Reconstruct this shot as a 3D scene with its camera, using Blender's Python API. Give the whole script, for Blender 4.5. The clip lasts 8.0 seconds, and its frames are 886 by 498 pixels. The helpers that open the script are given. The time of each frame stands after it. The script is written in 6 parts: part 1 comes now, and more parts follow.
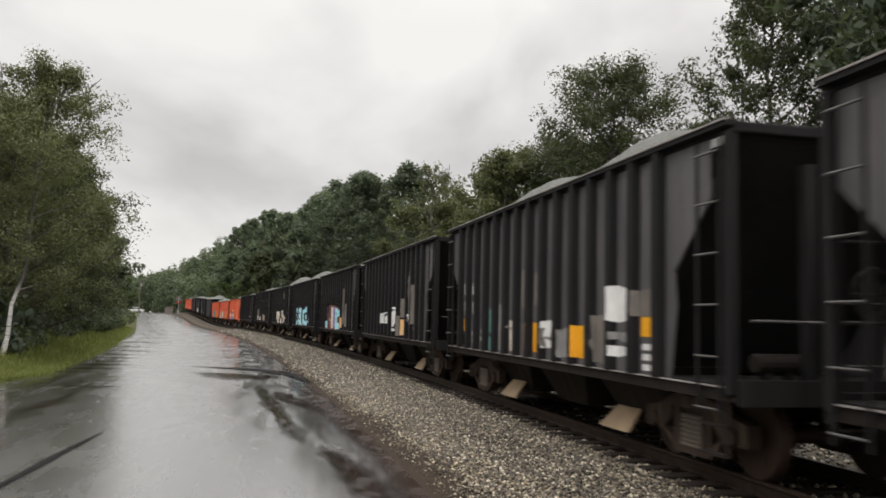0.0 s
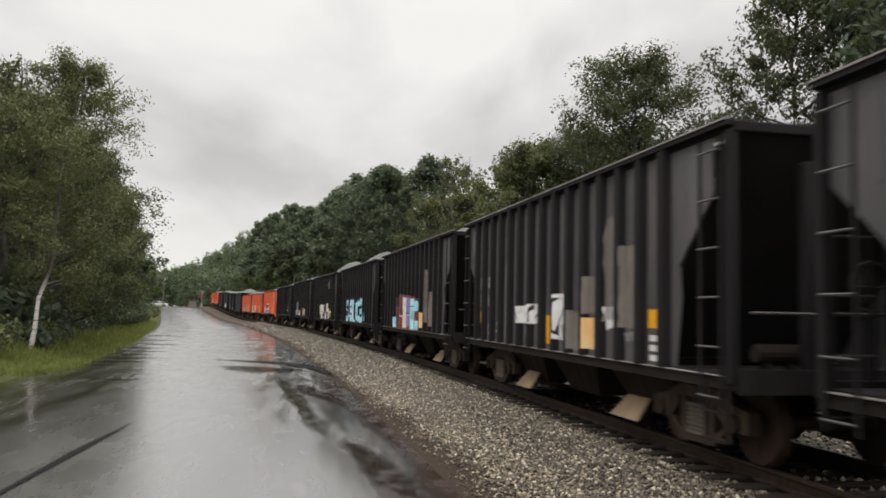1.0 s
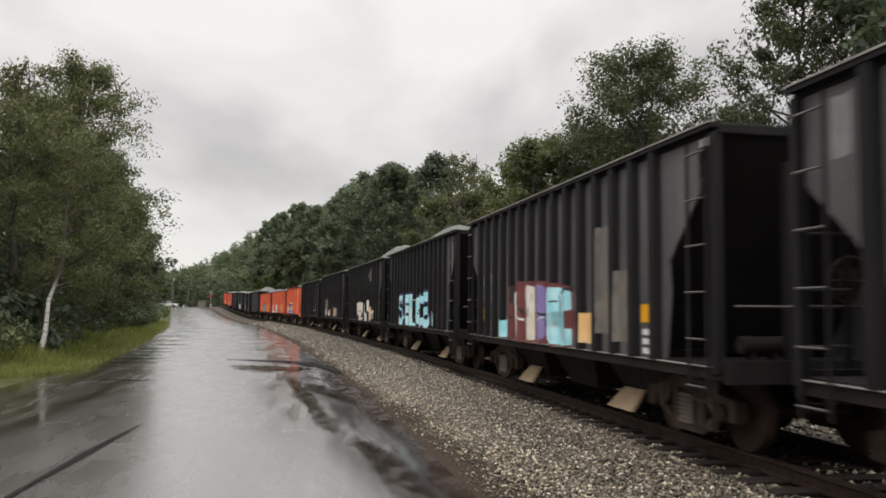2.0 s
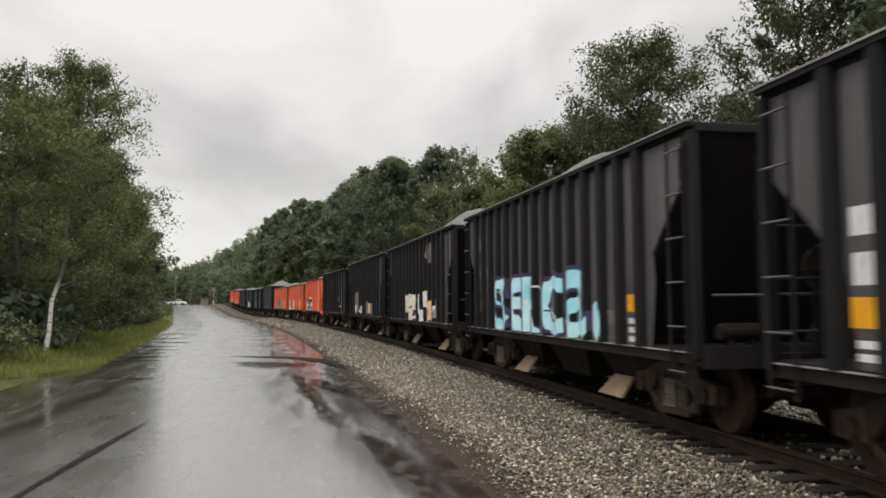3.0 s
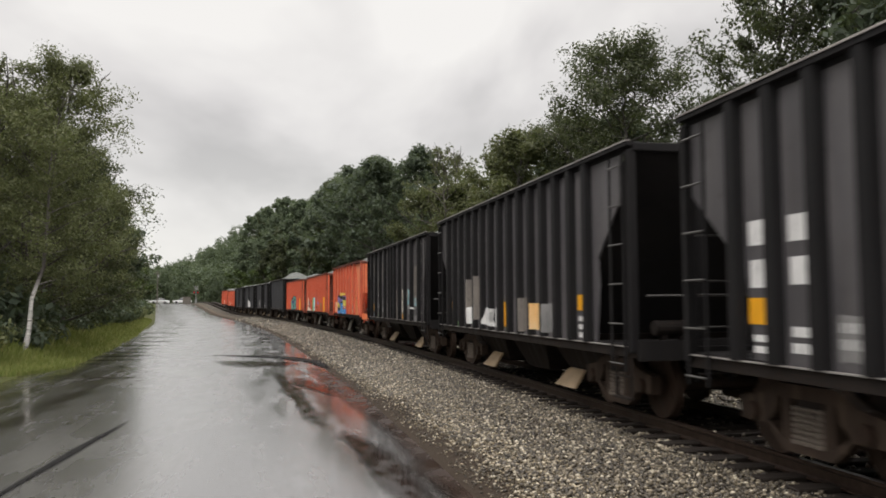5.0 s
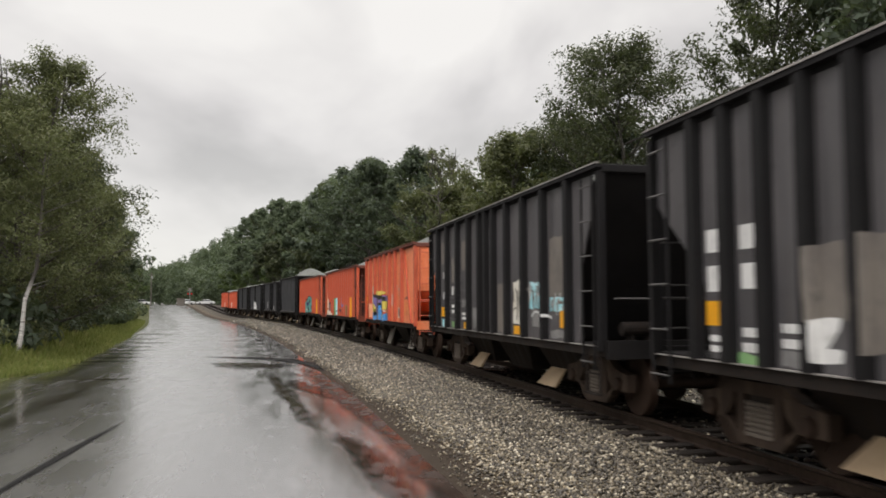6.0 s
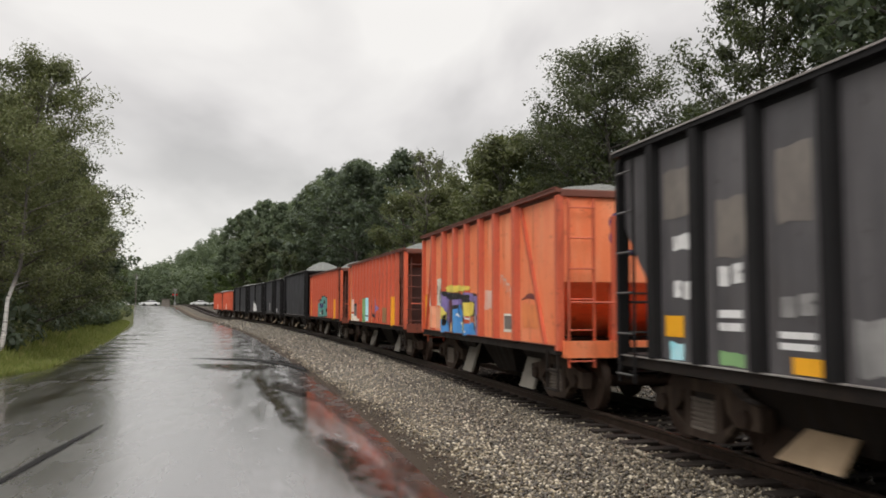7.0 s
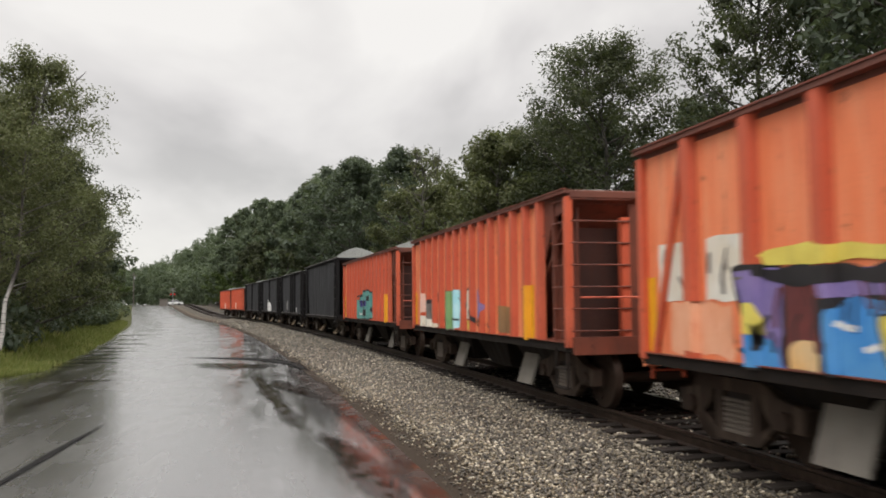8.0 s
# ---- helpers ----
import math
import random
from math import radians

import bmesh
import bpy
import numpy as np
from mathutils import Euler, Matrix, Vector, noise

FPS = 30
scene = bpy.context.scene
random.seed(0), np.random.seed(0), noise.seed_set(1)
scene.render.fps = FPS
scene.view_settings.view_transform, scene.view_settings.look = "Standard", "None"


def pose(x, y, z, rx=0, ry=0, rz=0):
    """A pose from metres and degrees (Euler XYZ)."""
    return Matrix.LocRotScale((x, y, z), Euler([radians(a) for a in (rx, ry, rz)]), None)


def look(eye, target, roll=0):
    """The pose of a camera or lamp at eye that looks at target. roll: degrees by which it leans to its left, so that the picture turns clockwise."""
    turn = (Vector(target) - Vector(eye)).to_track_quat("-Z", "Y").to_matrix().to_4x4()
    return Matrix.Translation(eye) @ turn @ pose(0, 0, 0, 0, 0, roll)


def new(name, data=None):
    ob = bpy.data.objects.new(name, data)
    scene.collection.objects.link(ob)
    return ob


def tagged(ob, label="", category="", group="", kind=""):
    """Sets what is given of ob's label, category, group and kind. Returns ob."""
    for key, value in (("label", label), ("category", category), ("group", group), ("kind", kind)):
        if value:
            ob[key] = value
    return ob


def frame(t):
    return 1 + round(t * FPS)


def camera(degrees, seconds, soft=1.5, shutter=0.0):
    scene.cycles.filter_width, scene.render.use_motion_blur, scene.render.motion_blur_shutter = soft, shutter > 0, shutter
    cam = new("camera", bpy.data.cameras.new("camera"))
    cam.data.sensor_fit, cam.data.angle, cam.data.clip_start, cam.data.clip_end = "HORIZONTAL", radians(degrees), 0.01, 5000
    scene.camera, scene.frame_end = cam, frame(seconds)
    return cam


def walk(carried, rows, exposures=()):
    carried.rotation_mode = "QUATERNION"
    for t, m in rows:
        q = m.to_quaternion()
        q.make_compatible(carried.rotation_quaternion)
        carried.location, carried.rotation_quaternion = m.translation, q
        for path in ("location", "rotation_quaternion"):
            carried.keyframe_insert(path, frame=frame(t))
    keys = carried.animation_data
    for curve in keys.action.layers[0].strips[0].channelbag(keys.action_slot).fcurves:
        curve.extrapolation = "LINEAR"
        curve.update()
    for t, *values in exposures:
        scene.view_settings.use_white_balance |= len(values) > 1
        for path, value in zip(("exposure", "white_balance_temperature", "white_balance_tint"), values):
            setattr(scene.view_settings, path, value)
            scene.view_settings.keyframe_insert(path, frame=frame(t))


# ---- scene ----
# camera: it stands by the road and only turns
EYE = (0.0, 0.0, 2.05)
cam = camera(56.5, 8.0, 1.7, 0.3)
TURNS = [(0.0, 4.84, -1.36, -12.52), (0.5, 4.55, -1.37, -11.60), (1.0, 4.32, -1.19, -11.04), (1.5, 4.25, -1.04, -10.70),
         (3.0, 3.66, 0.46, -10.27), (3.5, 3.50, 0.30, -10.23), (4.0, 3.57, 0.18, -10.41), (4.5, 3.57, 0.27, -10.98),
         (6.0, 3.74, 0.20, -11.79), (6.5, 3.84, -0.01, -12.09), (7.0, 3.91, -0.15, -12.73), (7.5, 3.87, 0.05, -13.15),
         (8.0, 3.68, 0.49, -12.86)]
walk(cam, [(t, pose(*EYE, 90 + p, r, y)) for t, p, r, y in TURNS])

# ---- world and sun: overcast ----
SUN_UP, SUN_TURN = radians(48), radians(200)
world = bpy.data.worlds.new("overcast_sky")
scene.world = world
world.use_nodes = True
wn, wl = world.node_tree.nodes, world.node_tree.links
wn.clear()


def wnode(kind, **inputs):
    n = wn.new(kind)
    for k, v in inputs.items():
        n.inputs[k].default_value = v
    return n


w_out, w_bg = wnode("ShaderNodeOutputWorld"), wnode("ShaderNodeBackground", Strength=1.0)
sky = wnode("ShaderNodeTexSky")
sky.sky_type, sky.sun_disc, sky.sun_elevation, sky.sun_rotation = "NISHITA", False, SUN_UP, SUN_TURN
sky_dim = wnode("ShaderNodeVectorMath")
sky_dim.operation = "SCALE"
sky_dim.inputs["Scale"].default_value = 0.1
w_co = wnode("ShaderNodeTexCoord")
w_sep = wnode("ShaderNodeSeparateXYZ")
# project the directions onto a flat cloud layer, so that the clouds foreshorten towards the horizon
w_z = wnode("ShaderNodeMath")
w_z.operation = "ADD"
w_z.inputs[1].default_value = 0.5
w_div = wnode("ShaderNodeVectorMath")
w_div.operation = "DIVIDE"
w_cmb = wnode("ShaderNodeCombineXYZ")
w_map = wnode("ShaderNodeMapping")
w_map.inputs["Location"].default_value = (1.35, 0.6, 0)
w_n1 = wnode("ShaderNodeTexNoise", Scale=2.0, Detail=5.0, Roughness=0.48, Distortion=0.3)
w_ramp = wnode("ShaderNodeValToRGB")
cr = w_ramp.color_ramp
cr.elements[0].position, cr.elements[0].color = 0.36, (0.452, 0.436, 0.427, 1)
cr.elements[1].position, cr.elements[1].color = 0.62, (0.825, 0.80, 0.77, 1)
e = cr.elements.new(0.5)
e.color = (0.675, 0.65, 0.635, 1)
w_low = wnode("ShaderNodeMapRange")
w_low.inputs["From Min"].default_value, w_low.inputs["From Max"].default_value = 0.02, 0.22
w_low.inputs["To Min"].default_value, w_low.inputs["To Max"].default_value = 0.75, 0.0
w_mixl = wnode("ShaderNodeMix")
w_mixl.data_type = "RGBA"
w_mixl.inputs["B"].default_value = (0.745, 0.73, 0.70, 1)
w_mix = wnode("ShaderNodeMix")
w_mix.data_type = "RGBA"
w_mix.inputs["Factor"].default_value = 0.94
wl.new(w_co.outputs["Generated"], w_sep.inputs[0])
wl.new(w_sep.outputs["Z"], w_z.inputs[0])
for i in "XYZ":
    wl.new(w_z.outputs[0], w_cmb.inputs[i])
wl.new(w_co.outputs["Generated"], w_div.inputs[0])
wl.new(w_cmb.outputs[0], w_div.inputs[1])
wl.new(w_div.outputs[0], w_map.inputs["Vector"])
wl.new(w_map.outputs[0], w_n1.inputs["Vector"])
wl.new(w_n1.outputs["Fac"], w_ramp.inputs["Fac"])
wl.new(w_sep.outputs["Z"], w_low.inputs["Value"])
wl.new(w_low.outputs[0], w_mixl.inputs["Factor"])
wl.new(w_ramp.outputs["Color"], w_mixl.inputs["A"])
wl.new(sky.outputs[0], sky_dim.inputs[0])
wl.new(sky_dim.outputs[0], w_mix.inputs["A"])
wl.new(w_mixl.outputs["Result"], w_mix.inputs["B"])
# an overcast sky is brightest overhead
w_up = wnode("ShaderNodeMapRange")
w_up.interpolation_type = "SMOOTHSTEP"
w_up.inputs["From Min"].default_value, w_up.inputs["From Max"].default_value = 0.33, 0.78
w_up.inputs["To Min"].default_value, w_up.inputs["To Max"].default_value = 1.16, 4.0
wl.new(w_sep.outputs["Z"], w_up.inputs["Value"])
wl.new(w_up.outputs[0], w_bg.inputs["Strength"])
wl.new(w_mix.outputs["Result"], w_bg.inputs["Color"])
wl.new(w_bg.outputs[0], w_out.inputs["Surface"])

sun = new("sun", bpy.data.lights.new("sun", "SUN"))
sun.data.energy, sun.data.angle, sun.data.color = 1.0, radians(35), (1.0, 0.97, 0.93)
sun.matrix_world = look((0, 0, 50), (-50 * math.cos(SUN_UP) / math.sin(SUN_UP) * math.sin(SUN_TURN), -50 * math.cos(SUN_UP) / math.sin(SUN_UP) * math.cos(SUN_TURN), 0))


# ---- materials ----
class Mat:
    """A small helper round one node material with a Principled surface."""

    def __init__(self, name, rough=0.6, metal=0.0, spec=0.5):
        self.m = bpy.data.materials.new(name)
        self.m.use_nodes = True
        self.n, self.l = self.m.node_tree.nodes, self.m.node_tree.links
        self.b = self.n["Principled BSDF"]
        self.b.inputs["Roughness"].default_value = rough
        self.b.inputs["Metallic"].default_value = metal
        self.b.inputs["Specular IOR Level"].default_value = spec
        self.co = None

    def node(self, kind, **inputs):
        n = self.n.new(kind)
        for k, v in inputs.items():
            n.inputs[k].default_value = v
        return n

    def coords(self, scale=(1, 1, 1), source="Object"):
        if source == "World":
            c = self.node("ShaderNodeNewGeometry").outputs["Position"]
        else:
            c = self.node("ShaderNodeTexCoord").outputs[source]
        mp = self.node("ShaderNodeMapping")
        mp.inputs["Scale"].default_value = scale
        self.l.new(c, mp.inputs["Vector"])
        return mp.outputs[0]

    def noise(self, scale, detail=4.0, rough=0.55, stretch=(1, 1, 1), source="Object", distort=0.0):
        n = self.node("ShaderNodeTexNoise", Scale=scale, Detail=detail, Roughness=rough, Distortion=distort)
        self.l.new(self.coords(stretch, source), n.inputs["Vector"])
        return n.outputs["Fac"]

    def ramp(self, fac, stops):
        r = self.node("ShaderNodeValToRGB")
        el = r.color_ramp.elements
        while len(el) < len(stops):
            el.new(0.5)
        for k, (p, c) in zip(el, stops):
            k.position = p
            k.color = (*c, 1) if len(c) == 3 else c
        self.l.new(fac, r.inputs["Fac"])
        return r.outputs["Color"]

    def steps(self, fac, a, b, lo=0.0, hi=1.0):
        r = self.node("ShaderNodeMapRange")
        for k, v in (("From Min", a), ("From Max", b), ("To Min", lo), ("To Max", hi)):
            r.inputs[k].default_value = v
        self.l.new(fac, r.inputs["Value"])
        return r.outputs[0]

    def mix(self, fac, a, b, mode="MIX"):
        x = self.node("ShaderNodeMix")
        x.data_type, x.blend_type = "RGBA", mode
        for sock, v in (("Factor", fac), ("A", a), ("B", b)):
            if isinstance(v, (int, float)):
                x.inputs[sock].default_value = v
            elif isinstance(v, tuple):
                x.inputs[sock].default_value = (*v, 1)
            else:
                self.l.new(v, x.inputs[sock])
        return x.outputs["Result"]

    def math(self, op, a, b=0.0):
        x = self.node("ShaderNodeMath")
        x.operation = op
        for i, v in enumerate((a, b)):
            if isinstance(v, (int, float)):
                x.inputs[i].default_value = v
            else:
                self.l.new(v, x.inputs[i])
        return x.outputs[0]

    def axis(self, i, source="Object"):
        s = self.node("ShaderNodeSeparateXYZ")
        self.l.new(self.coords((1, 1, 1), source), s.inputs[0])
        return s.outputs[i]

    def island(self):
        return self.node("ShaderNodeNewGeometry").outputs["Random Per Island"]

    def chance(self):
        return self.node("ShaderNodeObjectInfo").outputs["Random"]

    def color(self, sock):
        self.l.new(sock, self.b.inputs["Base Color"])
        return self

    def plain(self, c):
        self.b.inputs["Base Color"].default_value = (*c, 1)
        return self

    def rough(self, sock):
        self.l.new(sock, self.b.inputs["Roughness"])
        return self

    def bump(self, sock, strength=0.3, dist=0.01):
        x = self.node("ShaderNodeBump", Strength=strength, Distance=dist)
        self.l.new(sock, x.inputs["Height"])
        self.l.new(x.outputs[0], self.b.inputs["Normal"])
        return self


def paint_mat(name, base, dark, dust, rough=0.45, streak=0.5, rust=0.25, spec=0.5, stain=None):
    """Old paint on steel: mottled, with streaks of dirt running down and a little rust; stain: rust runs."""
    m = Mat(name, rough, spec=spec)
    big = m.noise(0.9, 5, 0.6)
    run = m.noise(3.0, 4, 0.6, (1, 2.2, 0.16))
    fine = m.noise(38, 3, 0.6)
    c = m.mix(m.steps(big, 0.35, 0.68), base, dark)
    c = m.mix(m.steps(run, 0.45, 0.72, 0, streak), c, dust)
    c = m.mix(m.steps(fine, 0.58, 0.72, 0, rust), c, (0.10, 0.045, 0.022))
    if stain:
        drip = m.noise(2.3, 5, 0.68, (1, 3.2, 0.22), distort=0.3)
        spot = m.noise(4.5, 6, 0.72)
        c = m.mix(m.steps(drip, 0.56, 0.70, 0, 0.65), c, stain)
        c = m.mix(m.steps(spot, 0.60, 0.68, 0, 0.6), c, tuple(0.55 * v for v in stain))
    m.color(c)
    m.rough(m.steps(run, 0.3, 0.7, rough - 0.12, rough + 0.2))
    m.bump(fine, 0.12, 0.004)
    return m.m


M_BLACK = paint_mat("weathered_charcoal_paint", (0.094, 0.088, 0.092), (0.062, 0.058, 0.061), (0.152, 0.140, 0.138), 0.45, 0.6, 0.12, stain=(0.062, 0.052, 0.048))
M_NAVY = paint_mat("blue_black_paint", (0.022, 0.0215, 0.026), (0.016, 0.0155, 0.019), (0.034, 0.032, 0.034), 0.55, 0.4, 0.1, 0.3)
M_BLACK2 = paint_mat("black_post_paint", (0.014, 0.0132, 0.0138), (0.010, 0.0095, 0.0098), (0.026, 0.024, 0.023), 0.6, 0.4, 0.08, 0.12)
# Near-black end sheets carry the shade of the car ends in their colour.
M_END = paint_mat("shade_dark_end_paint", (0.017, 0.0155, 0.0157), (0.012, 0.011, 0.011), (0.028, 0.025, 0.023), 0.68, 0.4, 0.08, 0.16)
M_UNDER = paint_mat("grimy_underframe", (0.022, 0.018, 0.016), (0.012, 0.010, 0.009), (0.045, 0.034, 0.026), 0.7, 0.4, 0.35, 0.12)
M_ORANGE = paint_mat("faded_orange_paint", (0.88, 0.245, 0.10), (0.82, 0.20, 0.078), (0.90, 0.42, 0.23), 0.45, 0.6, 0.25, stain=(0.36, 0.08, 0.03))
M_ORANGE2 = paint_mat("orange_post_paint", (0.62, 0.115, 0.05), (0.50, 0.085, 0.036), (0.50, 0.15, 0.09), 0.5, 0.4, 0.45, stain=(0.12, 0.03, 0.016))
# Rust, with some shade of the car ends taken into the tone.
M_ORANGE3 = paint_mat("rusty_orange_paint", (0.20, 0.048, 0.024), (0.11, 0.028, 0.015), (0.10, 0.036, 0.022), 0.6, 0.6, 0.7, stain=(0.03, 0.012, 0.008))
# Rust colour darkened nearly to black for the shade in the end openings.
M_RUSTSHADE = paint_mat("rusty_steel_with_shade", (0.055, 0.016, 0.010), (0.022, 0.009, 0.007), (0.075, 0.026, 0.016), 0.7, 0.6, 0.5)
M_RIM = paint_mat("dirty_brown_rim", (0.16, 0.045, 0.026), (0.10, 0.032, 0.02), (0.22, 0.08, 0.05), 0.6, 0.5, 0.5)
M_TRUCK = paint_mat("dusty_cast_steel", (0.058, 0.040, 0.030), (0.026, 0.019, 0.015), (0.15, 0.11, 0.082), 0.75, 0.6, 0.3, 0.15)
M_SPRING = paint_mat("pale_dusty_spring_steel", (0.18, 0.15, 0.12), (0.10, 0.08, 0.066), (0.23, 0.195, 0.16), 0.7, 0.3, 0.2)
M_CHUTE = paint_mat("tan_dusty_chute_steel", (0.42, 0.30, 0.18), (0.23, 0.16, 0.09), (0.48, 0.37, 0.245), 0.6, 0.4, 0.3)
M_GREYCHUTE = paint_mat("grey_dusty_chute_steel", (0.26, 0.235, 0.20), (0.15, 0.13, 0.11), (0.34, 0.30, 0.25), 0.6, 0.4, 0.3)
M_EDGE = paint_mat("worn_bright_edge", (0.33, 0.31, 0.29), (0.16, 0.14, 0.13), (0.4, 0.37, 0.34), 0.5, 0.4, 0.3)
M_RUNG = paint_mat("worn_dark_grab_iron", (0.075, 0.07, 0.066), (0.04, 0.037, 0.035), (0.13, 0.12, 0.11), 0.55, 0.4, 0.3)
M_WHEEL = paint_mat("brown_wheel_steel", (0.042, 0.026, 0.019), (0.026, 0.018, 0.013), (0.075, 0.05, 0.038), 0.6, 0.3, 0.4, 0.15)
M_RAIL = Mat("rail_steel", 0.4, 0.6)
M_RAIL.color(M_RAIL.ramp(M_RAIL.noise(9, 4), [(0.35, (0.045, 0.028, 0.02)), (0.7, (0.08, 0.055, 0.042))]))
M_RAIL = M_RAIL.m


def spray(name, a, b, worn=(0.05, 0.05, 0.05), amount=0.35):
    m = Mat(name, 0.45)
    n = m.noise(2.2, 4, 0.6)
    w = m.noise(11, 5, 0.65, (1, 1, 0.35))
    big = m.noise(1.7, 4, 0.6, (1, 1, 0.5))
    c = m.mix(m.steps(n, 0.38, 0.62), a, b)
    c = m.mix(m.steps(big, 0.52, 0.66, 0, amount * 0.9), c, tuple(0.45 * v for v in b))
    m.color(m.mix(m.steps(w, 0.56, 0.70, 0, amount * 1.5), c, worn))
    return m.m


S_WHITE = spray("white_spray_paint", (0.80, 0.79, 0.77), (0.70, 0.69, 0.67))
S_CREAM = spray("cream_spray_paint", (0.80, 0.77, 0.68), (0.74, 0.67, 0.54), amount=0.2)
S_YELLOW = spray("yellow_reflector", (0.88, 0.42, 0.015), (0.80, 0.36, 0.012), amount=0.12)
S_AQUA = spray("aqua_spray_paint", (0.33, 0.74, 0.82), (0.60, 0.86, 0.90), amount=0.1)
S_PURPLE = spray("violet_spray_paint", (0.055, 0.038, 0.115), (0.035, 0.028, 0.065), amount=0.2)
S_BLUE = spray("blue_spray_paint", (0.05, 0.25, 0.62), (0.10, 0.33, 0.66), amount=0.15)
S_LILAC = spray("lilac_spray_paint", (0.22, 0.17, 0.40), (0.30, 0.22, 0.46), amount=0.2)
S_LEMON = spray("lemon_spray_paint", (0.80, 0.68, 0.14), (0.70, 0.55, 0.10), amount=0.15)
S_MAROON = spray("maroon_spray_paint", (0.13, 0.035, 0.035), (0.19, 0.05, 0.045), amount=0.15)
S_NAVY = spray("navy_spray_paint", (0.03, 0.025, 0.12), (0.04, 0.03, 0.17), amount=0.1)
S_TEAL = spray("teal_spray_paint", (0.10, 0.30, 0.27), (0.14, 0.36, 0.32), amount=0.2)
S_GREEN = spray("green_spray_paint", (0.16, 0.33, 0.14), (0.24, 0.42, 0.18), amount=0.2)
S_TAUPE = spray("faded_patch_paint", (0.21, 0.185, 0.16), (0.165, 0.145, 0.13), amount=0.35)
S_GREY = spray("grey_patch_paint", (0.30, 0.29, 0.28), (0.20, 0.195, 0.19), amount=0.4)
S_PEACH = spray("peach_spray_paint", (0.82, 0.50, 0.20), (0.80, 0.58, 0.32), amount=0.15)
S_INK = spray("black_spray_paint", (0.018, 0.016, 0.017), (0.032, 0.028, 0.03), amount=0.1)
S_RUST = spray("rusty_orange_smear", (0.82, 0.27, 0.09), (0.74, 0.22, 0.08), (0.8, 0.22, 0.1), 0.6)
S_CHALK = spray("faint_white_chalk", (0.80, 0.55, 0.45), (0.80, 0.42, 0.30), (0.8, 0.25, 0.12), 0.5)
S_SALMON = spray("chalky_salmon_patch", (0.82, 0.36, 0.20), (0.86, 0.44, 0.27), (0.7, 0.2, 0.09), 0.4)
S_OCHRE = spray("brown_ochre_patch", (0.34, 0.19, 0.075), (0.26, 0.15, 0.07), amount=0.3)

# ground, ballast, asphalt, water
m = Mat("ballast_stone", 0.8)
r = m.island()
c = m.ramp(r, [(0.0, (0.014, 0.011, 0.008)), (0.45, (0.055, 0.043, 0.028)), (0.70, (0.125, 0.102, 0.068)), (0.89, (0.30, 0.25, 0.172)), (1.0, (0.64, 0.57, 0.44))])
m.color(m.mix(m.steps(m.noise(60, 3, source="World"), 0.4, 0.7, 0, 0.5), c, (0.13, 0.112, 0.088)))
m.rough(m.steps(m.noise(20, 2, source="World"), 0.3, 0.7, 0.22, 0.6))
M_STONE = m.m
m = Mat("sandy_grit", 0.85)
m.color(m.ramp(m.island(), [(0.0, (0.05, 0.038, 0.024)), (0.5, (0.18, 0.145, 0.092)), (0.85, (0.40, 0.335, 0.23)), (1.0, (0.60, 0.53, 0.40))]))
M_GRIT = m.m
m = Mat("stone_load", 0.85)
c = m.ramp(m.noise(14, 5, 0.7), [(0.3, (0.05, 0.052, 0.047)), (0.5, (0.115, 0.12, 0.108)), (0.7, (0.21, 0.215, 0.195))])
m.color(m.mix(m.steps(m.noise(1.3, 3), 0.4, 0.65, 0, 0.5), c, (0.10, 0.105, 0.09)))
m.bump(m.noise(22, 4, 0.7), 0.8, 0.05)
M_LOAD = m.m
m = Mat("earth_and_gravel", 0.9, spec=0.2)
near = m.ramp(m.noise(45, 4, 0.7, source="World"), [(0.3, (0.026, 0.022, 0.017)), (0.5, (0.070, 0.060, 0.046)), (0.72, (0.165, 0.145, 0.115))])
soil = m.ramp(m.noise(3.0, 5, 0.6, source="World"), [(0.3, (0.020, 0.017, 0.012)), (0.7, (0.045, 0.038, 0.026))])
grass = m.ramp(m.noise(2.2, 5, 0.6, source="World"), [(0.3, (0.04, 0.046, 0.014)), (0.7, (0.085, 0.09, 0.028))])
lat = m.node("ShaderNodeAttribute")
lat.attribute_name = "across"
bed = m.math("MULTIPLY", m.steps(lat.outputs["Fac"], -4.7, -4.3), m.steps(lat.outputs["Fac"], 5.2, 4.6))
green = m.math("MULTIPLY", m.steps(lat.outputs["Fac"], -12.3, -12.6), m.steps(lat.outputs["Fac"], -15.4, -14.4))
c = m.mix(green, soil, grass)
sand = m.ramp(m.noise(70, 4, 0.7, source="World"), [(0.3, (0.05, 0.038, 0.025)), (0.55, (0.12, 0.094, 0.064)), (0.75, (0.22, 0.185, 0.135))])
strip = m.math("MULTIPLY", m.steps(lat.outputs["Fac"], -3.75, -3.45), m.steps(lat.outputs["Fac"], -2.7, -3.1))
near = m.mix(m.math("MULTIPLY", strip, m.steps(m.noise(0.8, 4, source="World"), 0.35, 0.55)), near, sand)
mud = m.steps(m.math("ADD", lat.outputs["Fac"], m.math("MULTIPLY", m.noise(1.1, 4, source="World"), 0.7)), -3.0, -3.3)
near = m.mix(m.math("MULTIPLY", mud, 0.9), near, (0.036, 0.024, 0.015))
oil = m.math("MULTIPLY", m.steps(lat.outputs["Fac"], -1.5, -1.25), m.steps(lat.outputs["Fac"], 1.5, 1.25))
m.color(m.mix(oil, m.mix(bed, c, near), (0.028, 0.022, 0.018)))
m.bump(m.noise(40, 4, 0.7, source="World"), 0.8, 0.03)
M_GROUND = m.m

